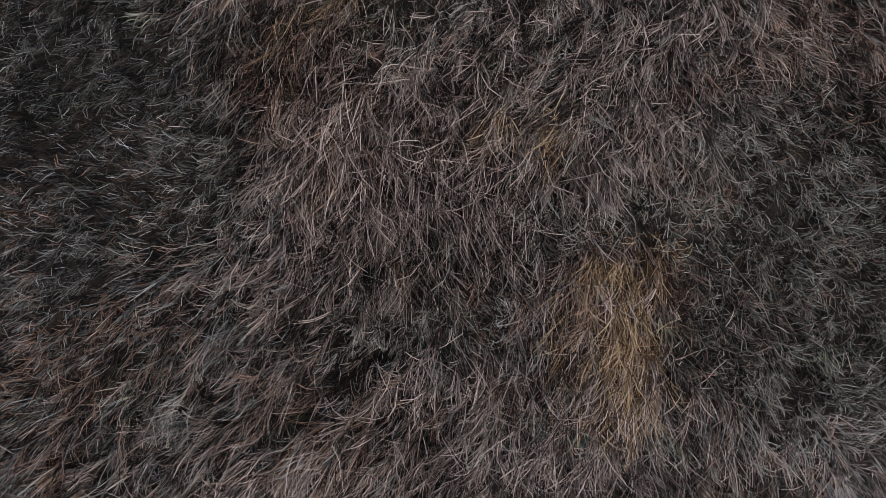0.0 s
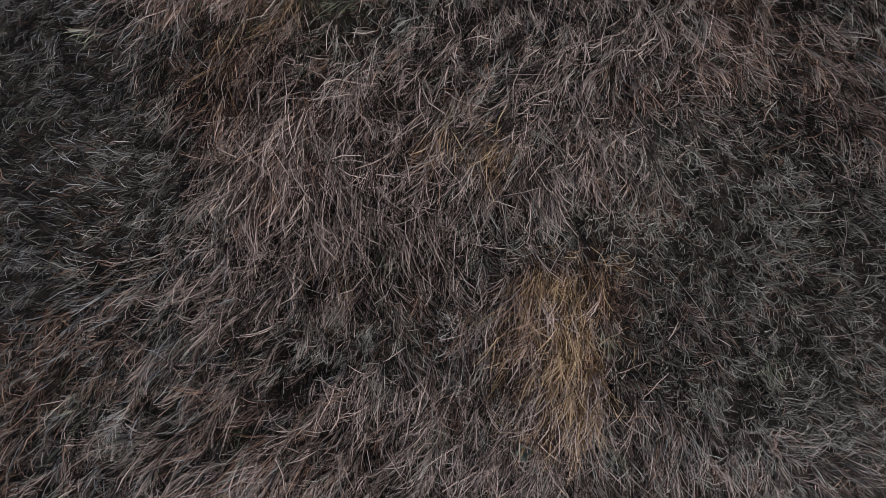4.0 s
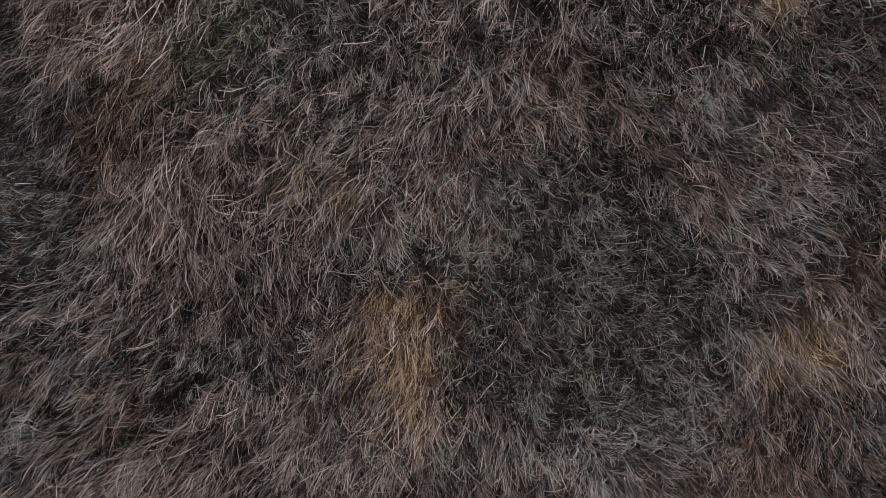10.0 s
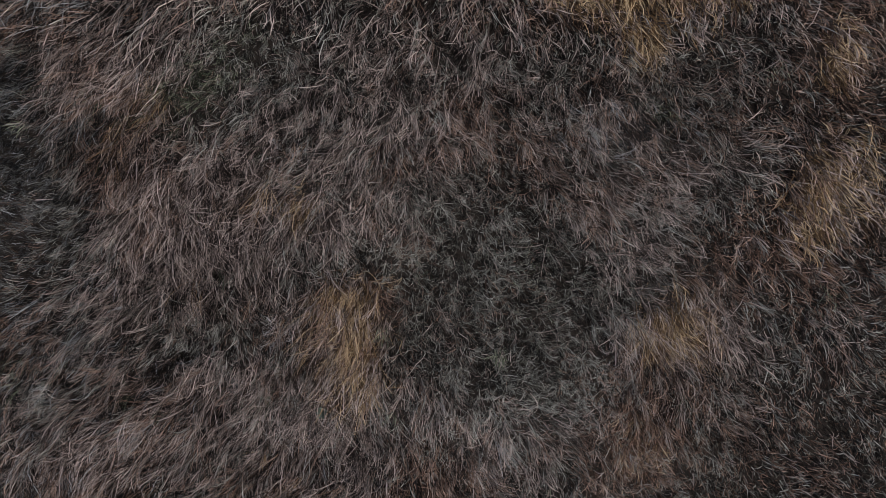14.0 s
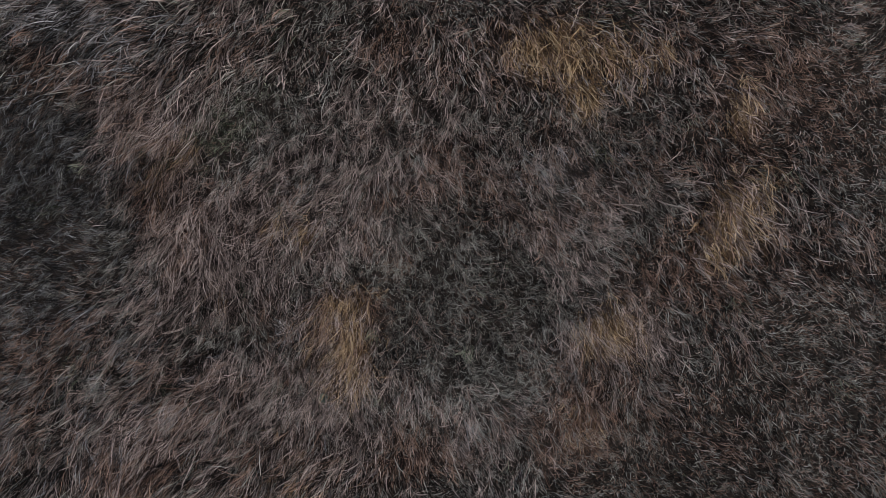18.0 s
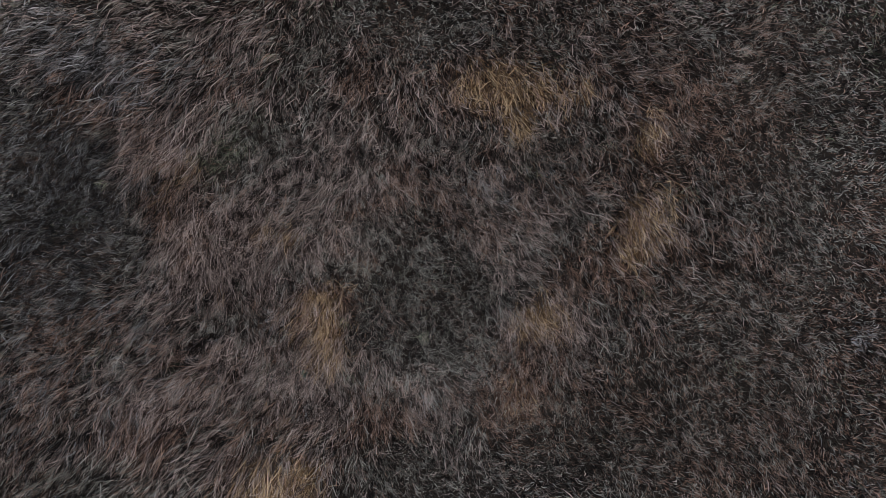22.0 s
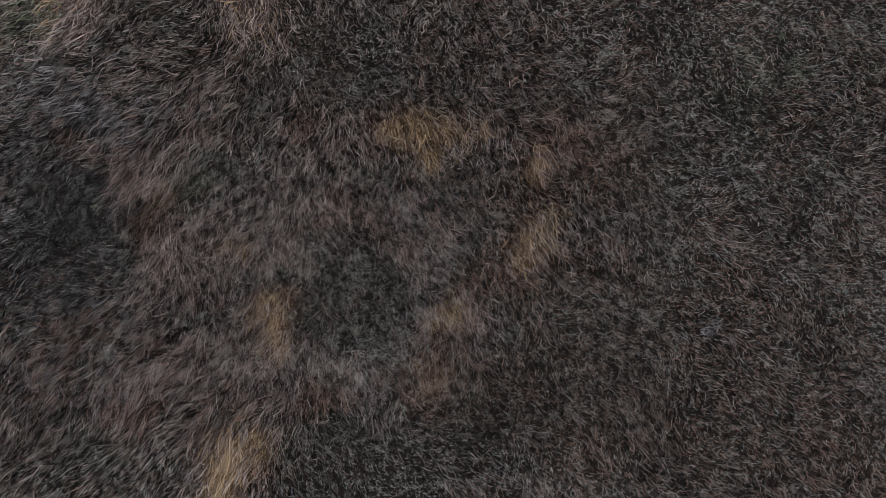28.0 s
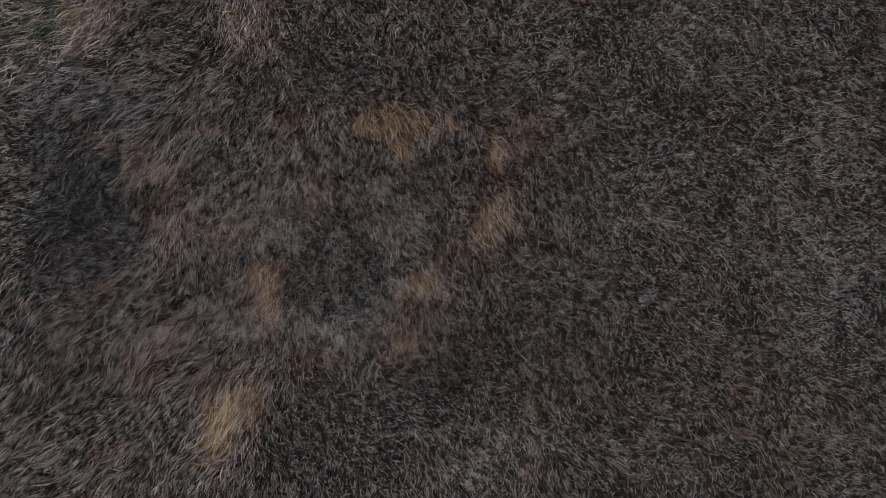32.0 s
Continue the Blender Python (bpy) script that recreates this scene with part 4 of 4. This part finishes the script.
# ---------------------------------------------------------------- ground
def ground():
    out = np.array([1.5, 4, 9, 20, 45, 100, 250, 600])
    xs = np.concatenate([(X0 - out)[::-1], np.linspace(X0, X1, 161), X1 + out])
    ys = np.concatenate([(Y0 - out)[::-1], np.linspace(Y0, Y1, 115), Y1 + out])
    a, b = np.meshgrid(xs, ys)
    v = np.stack([a, b, height(a, b)], -1).reshape(-1, 3)
    w = len(xs)
    open_ground = np.clip(np.maximum.reduce([X0 - a, a - X1, Y0 - b, b - Y1]) / 1.5 + 1, 0.05, 1).ravel()
    i, j = np.meshgrid(np.arange(w - 1), np.arange(len(ys) - 1))
    q = (j * w + i).ravel()
    me = mesh_of("ground", v, np.stack([q, q + 1, q + 1 + w, q + w], 1).ravel(), np.full(len(q), 4), SOIL, tone=open_ground)
    me.polygons.foreach_set("use_smooth", np.ones(len(q), bool))
    ob = new("ground", me)
    tagged(ob, "dark peaty meadow soil under matted dead grass", "ground", kind="structure")


ground()


# ---------------------------------------------------------------- grass
def spots(x0, x1, y0, y1, per_metre):
    n = int((x1 - x0) * (y1 - y0) * per_metre)
    return rng.uniform(x0, x1, n), rng.uniform(y0, y1, n)


def inside(x, y, box):
    """Within a stretch of the meadow, whose edge is ragged."""
    x, y = x + 0.3 * smooth_noise(x, y, 0.5, 95), y + 0.3 * smooth_noise(x, y, 0.5, 96)
    return (x > box[0]) & (x < box[1]) & (y > box[2]) & (y < box[3])


HEART = (-3.2, 5.3, -2.2, 2.2)          # where the low flight passes
MIDDLE = (-3.5, 8.7, -3.2, 3.8)
RIM = (-4.5, 15.2, -5.8, 5.8)           # what the high flight overlooks
heap = {k: [] for k in ("straw", "sedge", "gold", "rust", "green", "pale", "cool")}


def sort_of(x, y, dry, low):
    """Which sort of grass grows on each spot, by the stand that it is in."""
    n = len(x)
    gold, rust, green, pale, cool = (sample(f, x, y) for f in (GOLD, RUST, GREEN, PALE, COOL))
    sort = np.where(rng.uniform(0, 1, n) < dry, 0, 1)
    sort = np.where(rng.uniform(0, 1, n) < 0.75 * cool, 6, sort)
    sort = np.where(rng.uniform(0, 1, n) < rust * (0.45 + 0.35 * dry if low else 0.25 + 0.4 * dry), 3, sort)
    sort = np.where(rng.uniform(0, 1, n) < (0.8 * gold if low else 0.75 * gold), 2, sort)
    sort = np.where(rng.uniform(0, 1, n) < 0.5 * green, 4, sort)
    return np.where(rng.uniform(0, 1, n) < 0.5 * pale, 5, sort)


def lay(sort, tone, segments, blunt, *shape):
    for s, name in enumerate(heap):
        pick = sort == s
        if pick.any():
            made = blades(*(q[pick] for q in shape), segments, blunt)
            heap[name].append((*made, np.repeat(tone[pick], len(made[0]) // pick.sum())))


def paled(shade, stand, dry):
    """Blades differ in tone, and the shade of gaps between locks is put in as near-black blades; the short green-grey
    growth differs less.
    """
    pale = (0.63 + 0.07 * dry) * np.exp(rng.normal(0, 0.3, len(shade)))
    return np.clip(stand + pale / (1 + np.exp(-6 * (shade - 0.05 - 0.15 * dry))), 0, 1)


def carpet(x, y, wide, big=1.0, each=3, blunt=False):
    """The short growth that covers all of the ground: little sheaves, combed this way and that."""
    lock, swath = sample(LOCK, x, y), sample(SWATH, x, y)
    keep = rng.uniform(0, 1, len(x)) < (1.15 - 0.75 * sample(DRY, x, y)) * np.clip(1 + 0.15 * swath, 0.5, 1.2)
    x, y, lock, swath = x[keep], y[keep], lock[keep], swath[keep]
    n = len(x)
    dry = sample(DRY, x, y)
    sort = sort_of(x, y, 0.75 * dry, True)
    head = sample(COMB, x, y) + rng.normal(0, 1, n) * (0.45 + 0.5 * (1 - dry) * (1 - 0.6 / (1 + np.exp(2 * x))))
    long = rng.uniform(0.075, 0.17, n) * (0.78 + 0.42 * dry) * big
    shag = (wide > 0.005) / (1 + np.exp((x - 1.8) * 1.5))
    long, head = long * (1 + 0.35 * shag), head - 0.45 * shag * (head - sample(COMB, x, y))
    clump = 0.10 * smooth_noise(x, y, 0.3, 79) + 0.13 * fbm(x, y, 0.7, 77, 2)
    # gap shade in the tone: darker between locks and under long blades
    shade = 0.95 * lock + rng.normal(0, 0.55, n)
    stand = clump - 0.20 * dry + 0.33 * sample(TONE_SHIFT, x, y) + 0.10 * sample(GOLD, x, y)
    k = np.repeat(np.arange(n), each)
    m = len(k)
    bx, by = x[k] + rng.normal(0, 1, m) * wide, y[k] + rng.normal(0, 1, m) * wide
    lay(sort[k], paled(shade[k] + rng.normal(0, 0.42, m), 0.01 + stand[k], dry[k]), 2, blunt, bx, by, height(bx, by) - 0.012 + 0.009 * np.clip(lock[k] + swath[k], -1.5, 2), head[k] + rng.normal(0, 0.12, m), long[k] * rng.uniform(0.75, 1.15, m),
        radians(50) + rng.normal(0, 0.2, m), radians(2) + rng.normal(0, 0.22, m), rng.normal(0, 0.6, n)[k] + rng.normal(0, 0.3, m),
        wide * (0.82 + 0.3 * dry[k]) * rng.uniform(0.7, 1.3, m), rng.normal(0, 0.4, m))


def wisps(x, y, wide, segments, big=1.0, blunt=False):
    """Long limp blades in tufts that lie over the short growth."""
    dry = sample(DRY, x, y)
    keep = rng.uniform(0, 1, len(x)) < np.clip(1.25 * dry - 0.08, 0.05, 1) * (1 - 0.35 / (1 + np.exp(-(x - 7.5) * 2)))
    x, y, dry = x[keep], y[keep], dry[keep]
    n = len(x)
    flow, comb = sample(FLOW, x, y), sample(COMB, x, y)
    sort = sort_of(x, y, np.clip(0.45 + 0.6 * dry, 0, 1), False)
    aim = flow + 0.55 * (comb - flow) + rng.normal(0, 0.36, n) + (1 - dry) * rng.normal(0, 0.5, n)
    shag = (wide > 0.005) / (1 + np.exp((x - 1.8) * 1.5))      # the taller, shaggier western side
    reach = (0.13 + 0.14 * dry) * rng.uniform(0.6, 1.4, n) * big * (1 + 0.4 * shag)
    aim = aim - 0.4 * shag * (aim - flow - 0.55 * (comb - flow))
    tuft = rng.normal(0, 1, n)
    many = np.where(dry > 0.4, rng.integers(4, 10, n), rng.integers(1, 5, n))
    many = np.maximum(1, many * min(1, 0.0042 / wide)).astype(int)
    k = np.repeat(np.arange(n), many)
    m = len(k)
    spread = 2.4 * wide
    bx, by = x[k] + rng.normal(0, 1, m) * spread, y[k] + rng.normal(0, 1, m) * spread
    # blades that start apart come together towards the tip
    ax, ay = np.cos(aim[k]), np.sin(aim[k])
    off = -(bx - x[k]) * ay + (by - y[k]) * ax
    head = aim[k] - np.clip(off / (reach[k] + 0.05), -0.6, 0.6) * 0.8 + rng.normal(0, 0.16, m)
    stray = rng.uniform(0, 1, m) < 0.10
    head = np.where(stray, rng.uniform(0, 2 * np.pi, m), head)
    long = reach[k] * rng.uniform(0.45, 1.35, m)
    rise = radians(60) - dry[k] * radians(14) + rng.normal(0, 0.2, m)
    fall = radians(8) - dry[k] * radians(26) + rng.normal(0, 0.28, m)
    mx, my = bx + 0.4 * reach[k] * ax, by + 0.4 * reach[k] * ay
    lock, swath = sample(LOCK, mx, my), sample(SWATH, mx, my)
    # LOCK darkens the blades between locks, as shade kept in their colour
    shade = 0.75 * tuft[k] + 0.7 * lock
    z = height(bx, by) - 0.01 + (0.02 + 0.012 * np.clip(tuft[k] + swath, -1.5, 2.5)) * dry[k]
    tone = paled(shade + rng.normal(0, 0.3, m), 0.015 + (0.33 * sample(TONE_SHIFT, x, y) + 0.12 * sample(GOLD, x, y))[k], 0.2 + 0.8 * dry[k])
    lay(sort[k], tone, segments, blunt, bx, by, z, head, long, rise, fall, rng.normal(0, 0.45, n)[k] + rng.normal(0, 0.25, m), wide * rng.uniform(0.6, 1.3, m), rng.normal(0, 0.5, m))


def beyond(x, y, box):
    far = ~inside(x, y, box)
    return x[far], y[far]


def within(x, y, box):
    near = inside(x, y, box)
    return x[near], y[near]


def wider(box):
    return box[0] - 0.4, box[1] + 0.4, box[2] - 0.4, box[3] + 0.4


carpet(*within(*spots(*wider(HEART), 2650), HEART), 0.0042, each=2, blunt=True)
carpet(*beyond(*within(*spots(*wider(MIDDLE), 3300), MIDDLE), HEART), 0.0085, 0.85, each=1)
carpet(*beyond(*within(*spots(*wider(RIM), 1900), RIM), MIDDLE), 0.0138, 0.85, each=1)
carpet(*beyond(*spots(X0, X1, Y0, Y1, 190), RIM), 0.024, 1.5, 2)

wisps(*within(*spots(*wider(HEART), 690), HEART), 0.0041, 3, blunt=True)
wisps(*beyond(*within(*spots(*wider(MIDDLE), 620), MIDDLE), HEART), 0.0072, 3)
wisps(*beyond(*within(*spots(*wider(RIM), 620), RIM), MIDDLE), 0.0122, 2)
wisps(*beyond(*spots(X0, X1, Y0, Y1, 30), RIM), 0.018, 2, 1.2)

SORTS = {
    "straw": ("dry_grass", "long dry straw-coloured grass lying in swept wisps", STRAW),
    "sedge": ("sedge_grass", "short dark grey sedge with upright tips", SEDGE),
    "gold": ("golden_grass", "golden orange dead grass in matted stands", GOLDEN),
    "rust": ("rusty_grass", "reddish brown dead grass thatch", RUSTY),
    "green": ("green_grass", "dull green short grass among the dead blades", GREENISH),
    "cool": ("blue_grey_grass", "dark blue-grey short grass", BLUEGREY),
    "pale": ("pale_grass", "pale bluish grey grass combed flat", PALEGREY),
}
for key, parts in heap.items():
    if not parts:
        continue
    at, vs, ls, ts, ns = 0, [], [], [], []
    for v, lo, to, tn in parts:
        vs.append(v)
        ls.append(lo + at)
        ts.append(to)
        ns.append(tn)
        at += len(v)
    name, label, mat = SORTS[key]
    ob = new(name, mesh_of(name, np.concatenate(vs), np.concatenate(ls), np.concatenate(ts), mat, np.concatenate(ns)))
    tagged(ob, label, "grass", kind="stuff")


# ---------------------------------------------------------------- single plants and tussocks
LEAF = grass_material("weed_leaf", (0.05, 0.06, 0.045), (0.11, 0.125, 0.095), (0.18, 0.20, 0.16), 0.6)


def part(name, mesh, parent, label=""):
    ob = new(name, mesh)
    ob.parent = parent
    return tagged(ob, label, kind="stuff" if name == "thatch" else "")


def clump(name, x, y, size, heading, mat, count, wide, length, rise, fall, curl, fan, tones):
    """A sheaf of blades round a root, in the root's own coordinates."""
    a, r = rng.uniform(0, 2 * np.pi, count), size * np.sqrt(rng.uniform(0, 1, count)) * 0.95
    bx, by = r * np.cos(a), r * np.sin(a)
    h0 = height(np.array([x]), np.array([y]))[0]
    bz = height(x + bx, y + by) - h0 - 0.01
    head = heading + fan * (rng.normal(0, 0.4, count) + 0.7 * np.sin(a - heading))
    one = np.ones(count)
    v, lo, to = blades(bx, by, bz, head, length * rng.uniform(0.6, 1.3, count), radians(rise) * one + rng.normal(0, 0.2, count),
                       radians(fall) * one + rng.normal(0, 0.25, count), rng.normal(0, curl, count), wide * rng.uniform(0.7, 1.3, count),
                       rng.normal(0, 0.4, count), 4)
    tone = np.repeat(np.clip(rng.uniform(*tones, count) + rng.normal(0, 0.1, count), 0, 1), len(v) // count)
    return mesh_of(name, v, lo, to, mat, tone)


def mat(x, y, size, material):
    """The matted foot of a tussock: short broken blades that lie every way."""
    n = int(60 + 300 * size)
    return clump("thatch", x, y, size, lie(x, y), material, n, 0.0042 if inside(x, y, HEART) else 0.0062, 0.09, 24, -6, 0.7, 3.0, (0.0, 0.5))


def foot(name, x, y):
    ob = new(name)
    ob.location = (x, y, float(height(np.array([x]), np.array([y]))[0]))
    return ob


def lie(x, y):
    return float(sample(FLOW, np.array([x]), np.array([y]))[0])


def golden_tussock(x, y, size):
    ob = foot("golden_grass_tussock", x, y)
    tagged(ob, "golden orange dead grass tussock with bleached tips in the meadow", "grass tussock", "golden tussocks")
    part("thatch", mat(x, y, size, RUSTY), ob, "rust brown matted thatch")
    wide = 0.0042 if inside(x, y, HEART) else 0.0062
    part("leaf_sheaf", clump("leaf_sheaf", x, y, size, lie(x, y), GOLDEN, int(40 + 260 * size), wide, 0.10 + 0.30 * size, 46, -6, 0.5, 0.5, (0.1, 0.9)), ob)


def rusty_tussock(x, y, size):
    ob = foot("rusty_grass_tussock", x, y)
    tagged(ob, "reddish brown collapsed grass tussock in the meadow", "grass tussock", "rusty tussocks")
    part("thatch", mat(x, y, size, RUSTY), ob, "dark brown matted thatch")
    wide = 0.0042 if inside(x, y, HEART) else 0.0062
    part("leaf_sheaf", clump("leaf_sheaf", x, y, size, lie(x, y), RUSTY, int(40 + 320 * size), wide, 0.08 + 0.36 * size, 46, -6, 0.6, 0.7, (0.1, 0.75)), ob)


def straw_tussock(x, y, size):
    ob = foot("straw_grass_tussock", x, y)
    tagged(ob, "pale straw-coloured grass tussock leaning over its foot", "grass tussock", "straw tussocks")
    part("thatch", mat(x, y, size, RUSTY), ob, "brown matted thatch")
    wide = 0.0042 if inside(x, y, HEART) else 0.0062
    part("leaf_sheaf", clump("leaf_sheaf", x, y, size, lie(x, y), STRAW, int(40 + 320 * size), wide, 0.10 + 0.32 * size, 46, -8, 0.5, 0.45, (0.2, 0.95)), ob)


def grass_tangle(x, y, size):
    ob = new("grass_tangle", clump("grass_tangle", x, y, size, lie(x, y), PALEGREY, 70, 0.0055, 0.17, 60, -5, 2.2, 2.0, (0.5, 0.95)))
    ob.location = (x, y, float(height(np.array([x]), np.array([y]))[0]))
    tagged(ob, "pale grey curled dead grass tangle", "grass tangle", "grass tangles")


def grass_sprig(x, y, size):
    ob = new("grass_sprig", clump("grass_sprig", x, y, size, lie(x, y), GREENISH, 16, 0.006, 0.16, 60, 5, 0.5, 0.9, (0.5, 1.0)))
    ob.location = (x, y, float(height(np.array([x]), np.array([y]))[0]))
    tagged(ob, "fresh green grass sprig among dead blades", "grass sprig", "green sprigs")


def green_weed(x, y, size):
    ob = foot("green_weed", x, y)
    tagged(ob, "small grey-green leafy weed among dry grass", "weed")
    for i in range(9):
        a = i * 2.4
        n = 6
        v, lo, to = [], [], []
        reach = size * (0.7 + 0.35 * ((i * 7) % 5) / 4)
        for k in range(n + 1):
            f = k / n
            w = 0.22 * size * math.sin(math.pi * min(1, 0.12 + 0.86 * f)) + 0.001
            r, z = reach * f, 0.06 + 0.09 * math.sin(1.9 * f)
            for sgn in (-1, 0, 1):
                v.append((r * math.cos(a) - sgn * w * math.sin(a), r * math.sin(a) + sgn * w * math.cos(a), (z if k else -0.01) + 0.006 * abs(sgn)))
        for k in range(n):
            for c in (0, 1):
                q = 3 * k + c
                lo += [q, q + 1, q + 4, q + 3]
                to.append(4)
        part("leaf", mesh_of("leaf", np.array(v), np.array(lo), np.array(to), LEAF, np.full(len(v), 0.4 + 0.06 * i)), ob)


def dry_stalk(x, y, size):
    """One long bleached stem: a thin round tube that rises from its root and lies over the grass."""
    turn = lie(x, y) + rng.normal(0, 0.9)
    bend = rng.normal(0, 0.35)
    n, sides, px, py = 8, 5, 0.0, 0.0
    v, lo, to = [], [], []
    for k in range(n + 1):
        f = k / n
        a = turn + bend * f
        z = -0.01 + 0.17 * math.sin(min(1, f * 1.6) * math.pi / 2) - 0.03 * f
        r = 0.0026 * (1 - 0.5 * f)
        for j in range(sides):
            b = 2 * math.pi * j / sides
            v.append((px - r * math.cos(b) * math.sin(a), py + r * math.cos(b) * math.cos(a), z + r * math.sin(b)))
        px += math.cos(a) * 2.2 * size / n
        py += math.sin(a) * 2.2 * size / n
    for k in range(n):
        for j in range(sides):
            i = (j + 1) % sides
            lo += [k * sides + j, k * sides + i, (k + 1) * sides + i, (k + 1) * sides + j]
            to.append(4)
    ob = new("dry_stalk", mesh_of("dry_stalk", np.array(v), np.array(lo), np.array(to), STRAW, np.full(len(v), 0.72)))
    ob.location = (x, y, float(height(np.array([x]), np.array([y]))[0]))
    tagged(ob, "long bleached dry stem lying over the grass", "stalk", "dry stalks")


golden_tussock(-1.02, 1.30, 0.17)
straw_tussock(1.07, -0.25, 0.15)
straw_tussock(1.09, -0.54, 0.17)
straw_tussock(1.33, -1.41, 0.17)
straw_tussock(0.84, 0.75, 0.15)
straw_tussock(5.92, 0.85, 0.24)
straw_tussock(5.82, 0.45, 0.21)
golden_tussock(6.16, 0.98, 0.19)
golden_tussock(6.14, 2.01, 0.21)
straw_tussock(4.52, -0.62, 0.25)
golden_tussock(4.14, 2.32, 0.19)
golden_tussock(3.72, 2.89, 0.24)
golden_tussock(4.03, 3.00, 0.24)
golden_tussock(4.37, 2.83, 0.24)
golden_tussock(5.10, 2.76, 0.17)
straw_tussock(6.22, 2.22, 0.21)
straw_tussock(6.70, 2.29, 0.17)
straw_tussock(6.00, 0.70, 0.28)
straw_tussock(6.34, 0.95, 0.24)
golden_tussock(0.23, -4.21, 0.34)
golden_tussock(0.42, -3.73, 0.34)
golden_tussock(0.67, -3.30, 0.29)
golden_tussock(0.97, -2.94, 0.24)
straw_tussock(1.40, -0.83, 0.26)
straw_tussock(0.91, 4.92, 0.34)
golden_tussock(0.74, 5.09, 0.26)
straw_tussock(-2.30, 4.80, 0.31)
straw_tussock(-2.48, 5.03, 0.26)
straw_tussock(6.35, 2.17, 0.22)
straw_tussock(6.17, 0.83, 0.30)
straw_tussock(1.50, 4.31, 0.20)
straw_tussock(-0.74, 1.85, 0.20)
straw_tussock(-0.94, 1.27, 0.22)
straw_tussock(3.31, 2.70, 0.18)
straw_tussock(-0.89, 1.45, 0.22)
straw_tussock(1.59, -0.55, 0.11)
grass_tangle(0.60, -0.63, 0.15)
grass_tangle(9.51, -0.91, 0.14)
grass_tangle(0.66, 1.14, 0.13)
green_weed(1.02, -1.43, 0.07)
grass_sprig(2.78, -0.82, 0.05)
grass_sprig(1.60, -0.63, 0.06)
grass_sprig(1.71, -1.48, 0.05)
grass_sprig(-0.58, -1.42, 0.09)
grass_sprig(5.55, 2.00, 0.09)
grass_sprig(-0.19, 0.59, 0.07)
grass_sprig(-0.22, 0.66, 0.05)
grass_sprig(1.41, -1.18, 0.08)
grass_sprig(0.41, 1.18, 0.06)
grass_sprig(-1.90, 1.41, 0.05)
grass_sprig(1.00, -1.41, 0.06)
grass_sprig(2.77, -0.91, 0.05)
grass_sprig(7.48, -1.35, 0.16)
dry_stalk(3.27, 0.24, 0.17)
dry_stalk(0.56, 0.37, 0.17)
dry_stalk(3.14, 0.68, 0.15)
dry_stalk(0.18, -0.79, 0.15)
dry_stalk(3.15, -0.68, 0.17)
dry_stalk(2.13, -0.29, 0.19)
dry_stalk(3.24, 0.23, 0.19)
dry_stalk(2.50, 1.40, 0.15)
dry_stalk(4.58, 0.33, 0.13)
rusty_tussock(4.08, -1.74, 0.25)
rusty_tussock(4.23, -1.40, 0.19)
rusty_tussock(4.18, -2.00, 0.22)
rusty_tussock(4.23, -1.86, 0.25)
rusty_tussock(4.37, -1.74, 0.19)
rusty_tussock(4.31, -1.84, 0.22)
rusty_tussock(6.83, 2.52, 0.26)
rusty_tussock(2.06, -2.17, 0.20)
rusty_tussock(4.45, -1.54, 0.23)
rusty_tussock(2.53, 1.53, 0.19)
rusty_tussock(3.78, 0.47, 0.19)
rusty_tussock(5.51, 0.22, 0.22)
rusty_tussock(1.93, 0.24, 0.16)
rusty_tussock(-0.62, 0.28, 0.16)
rusty_tussock(1.55, -0.32, 0.14)
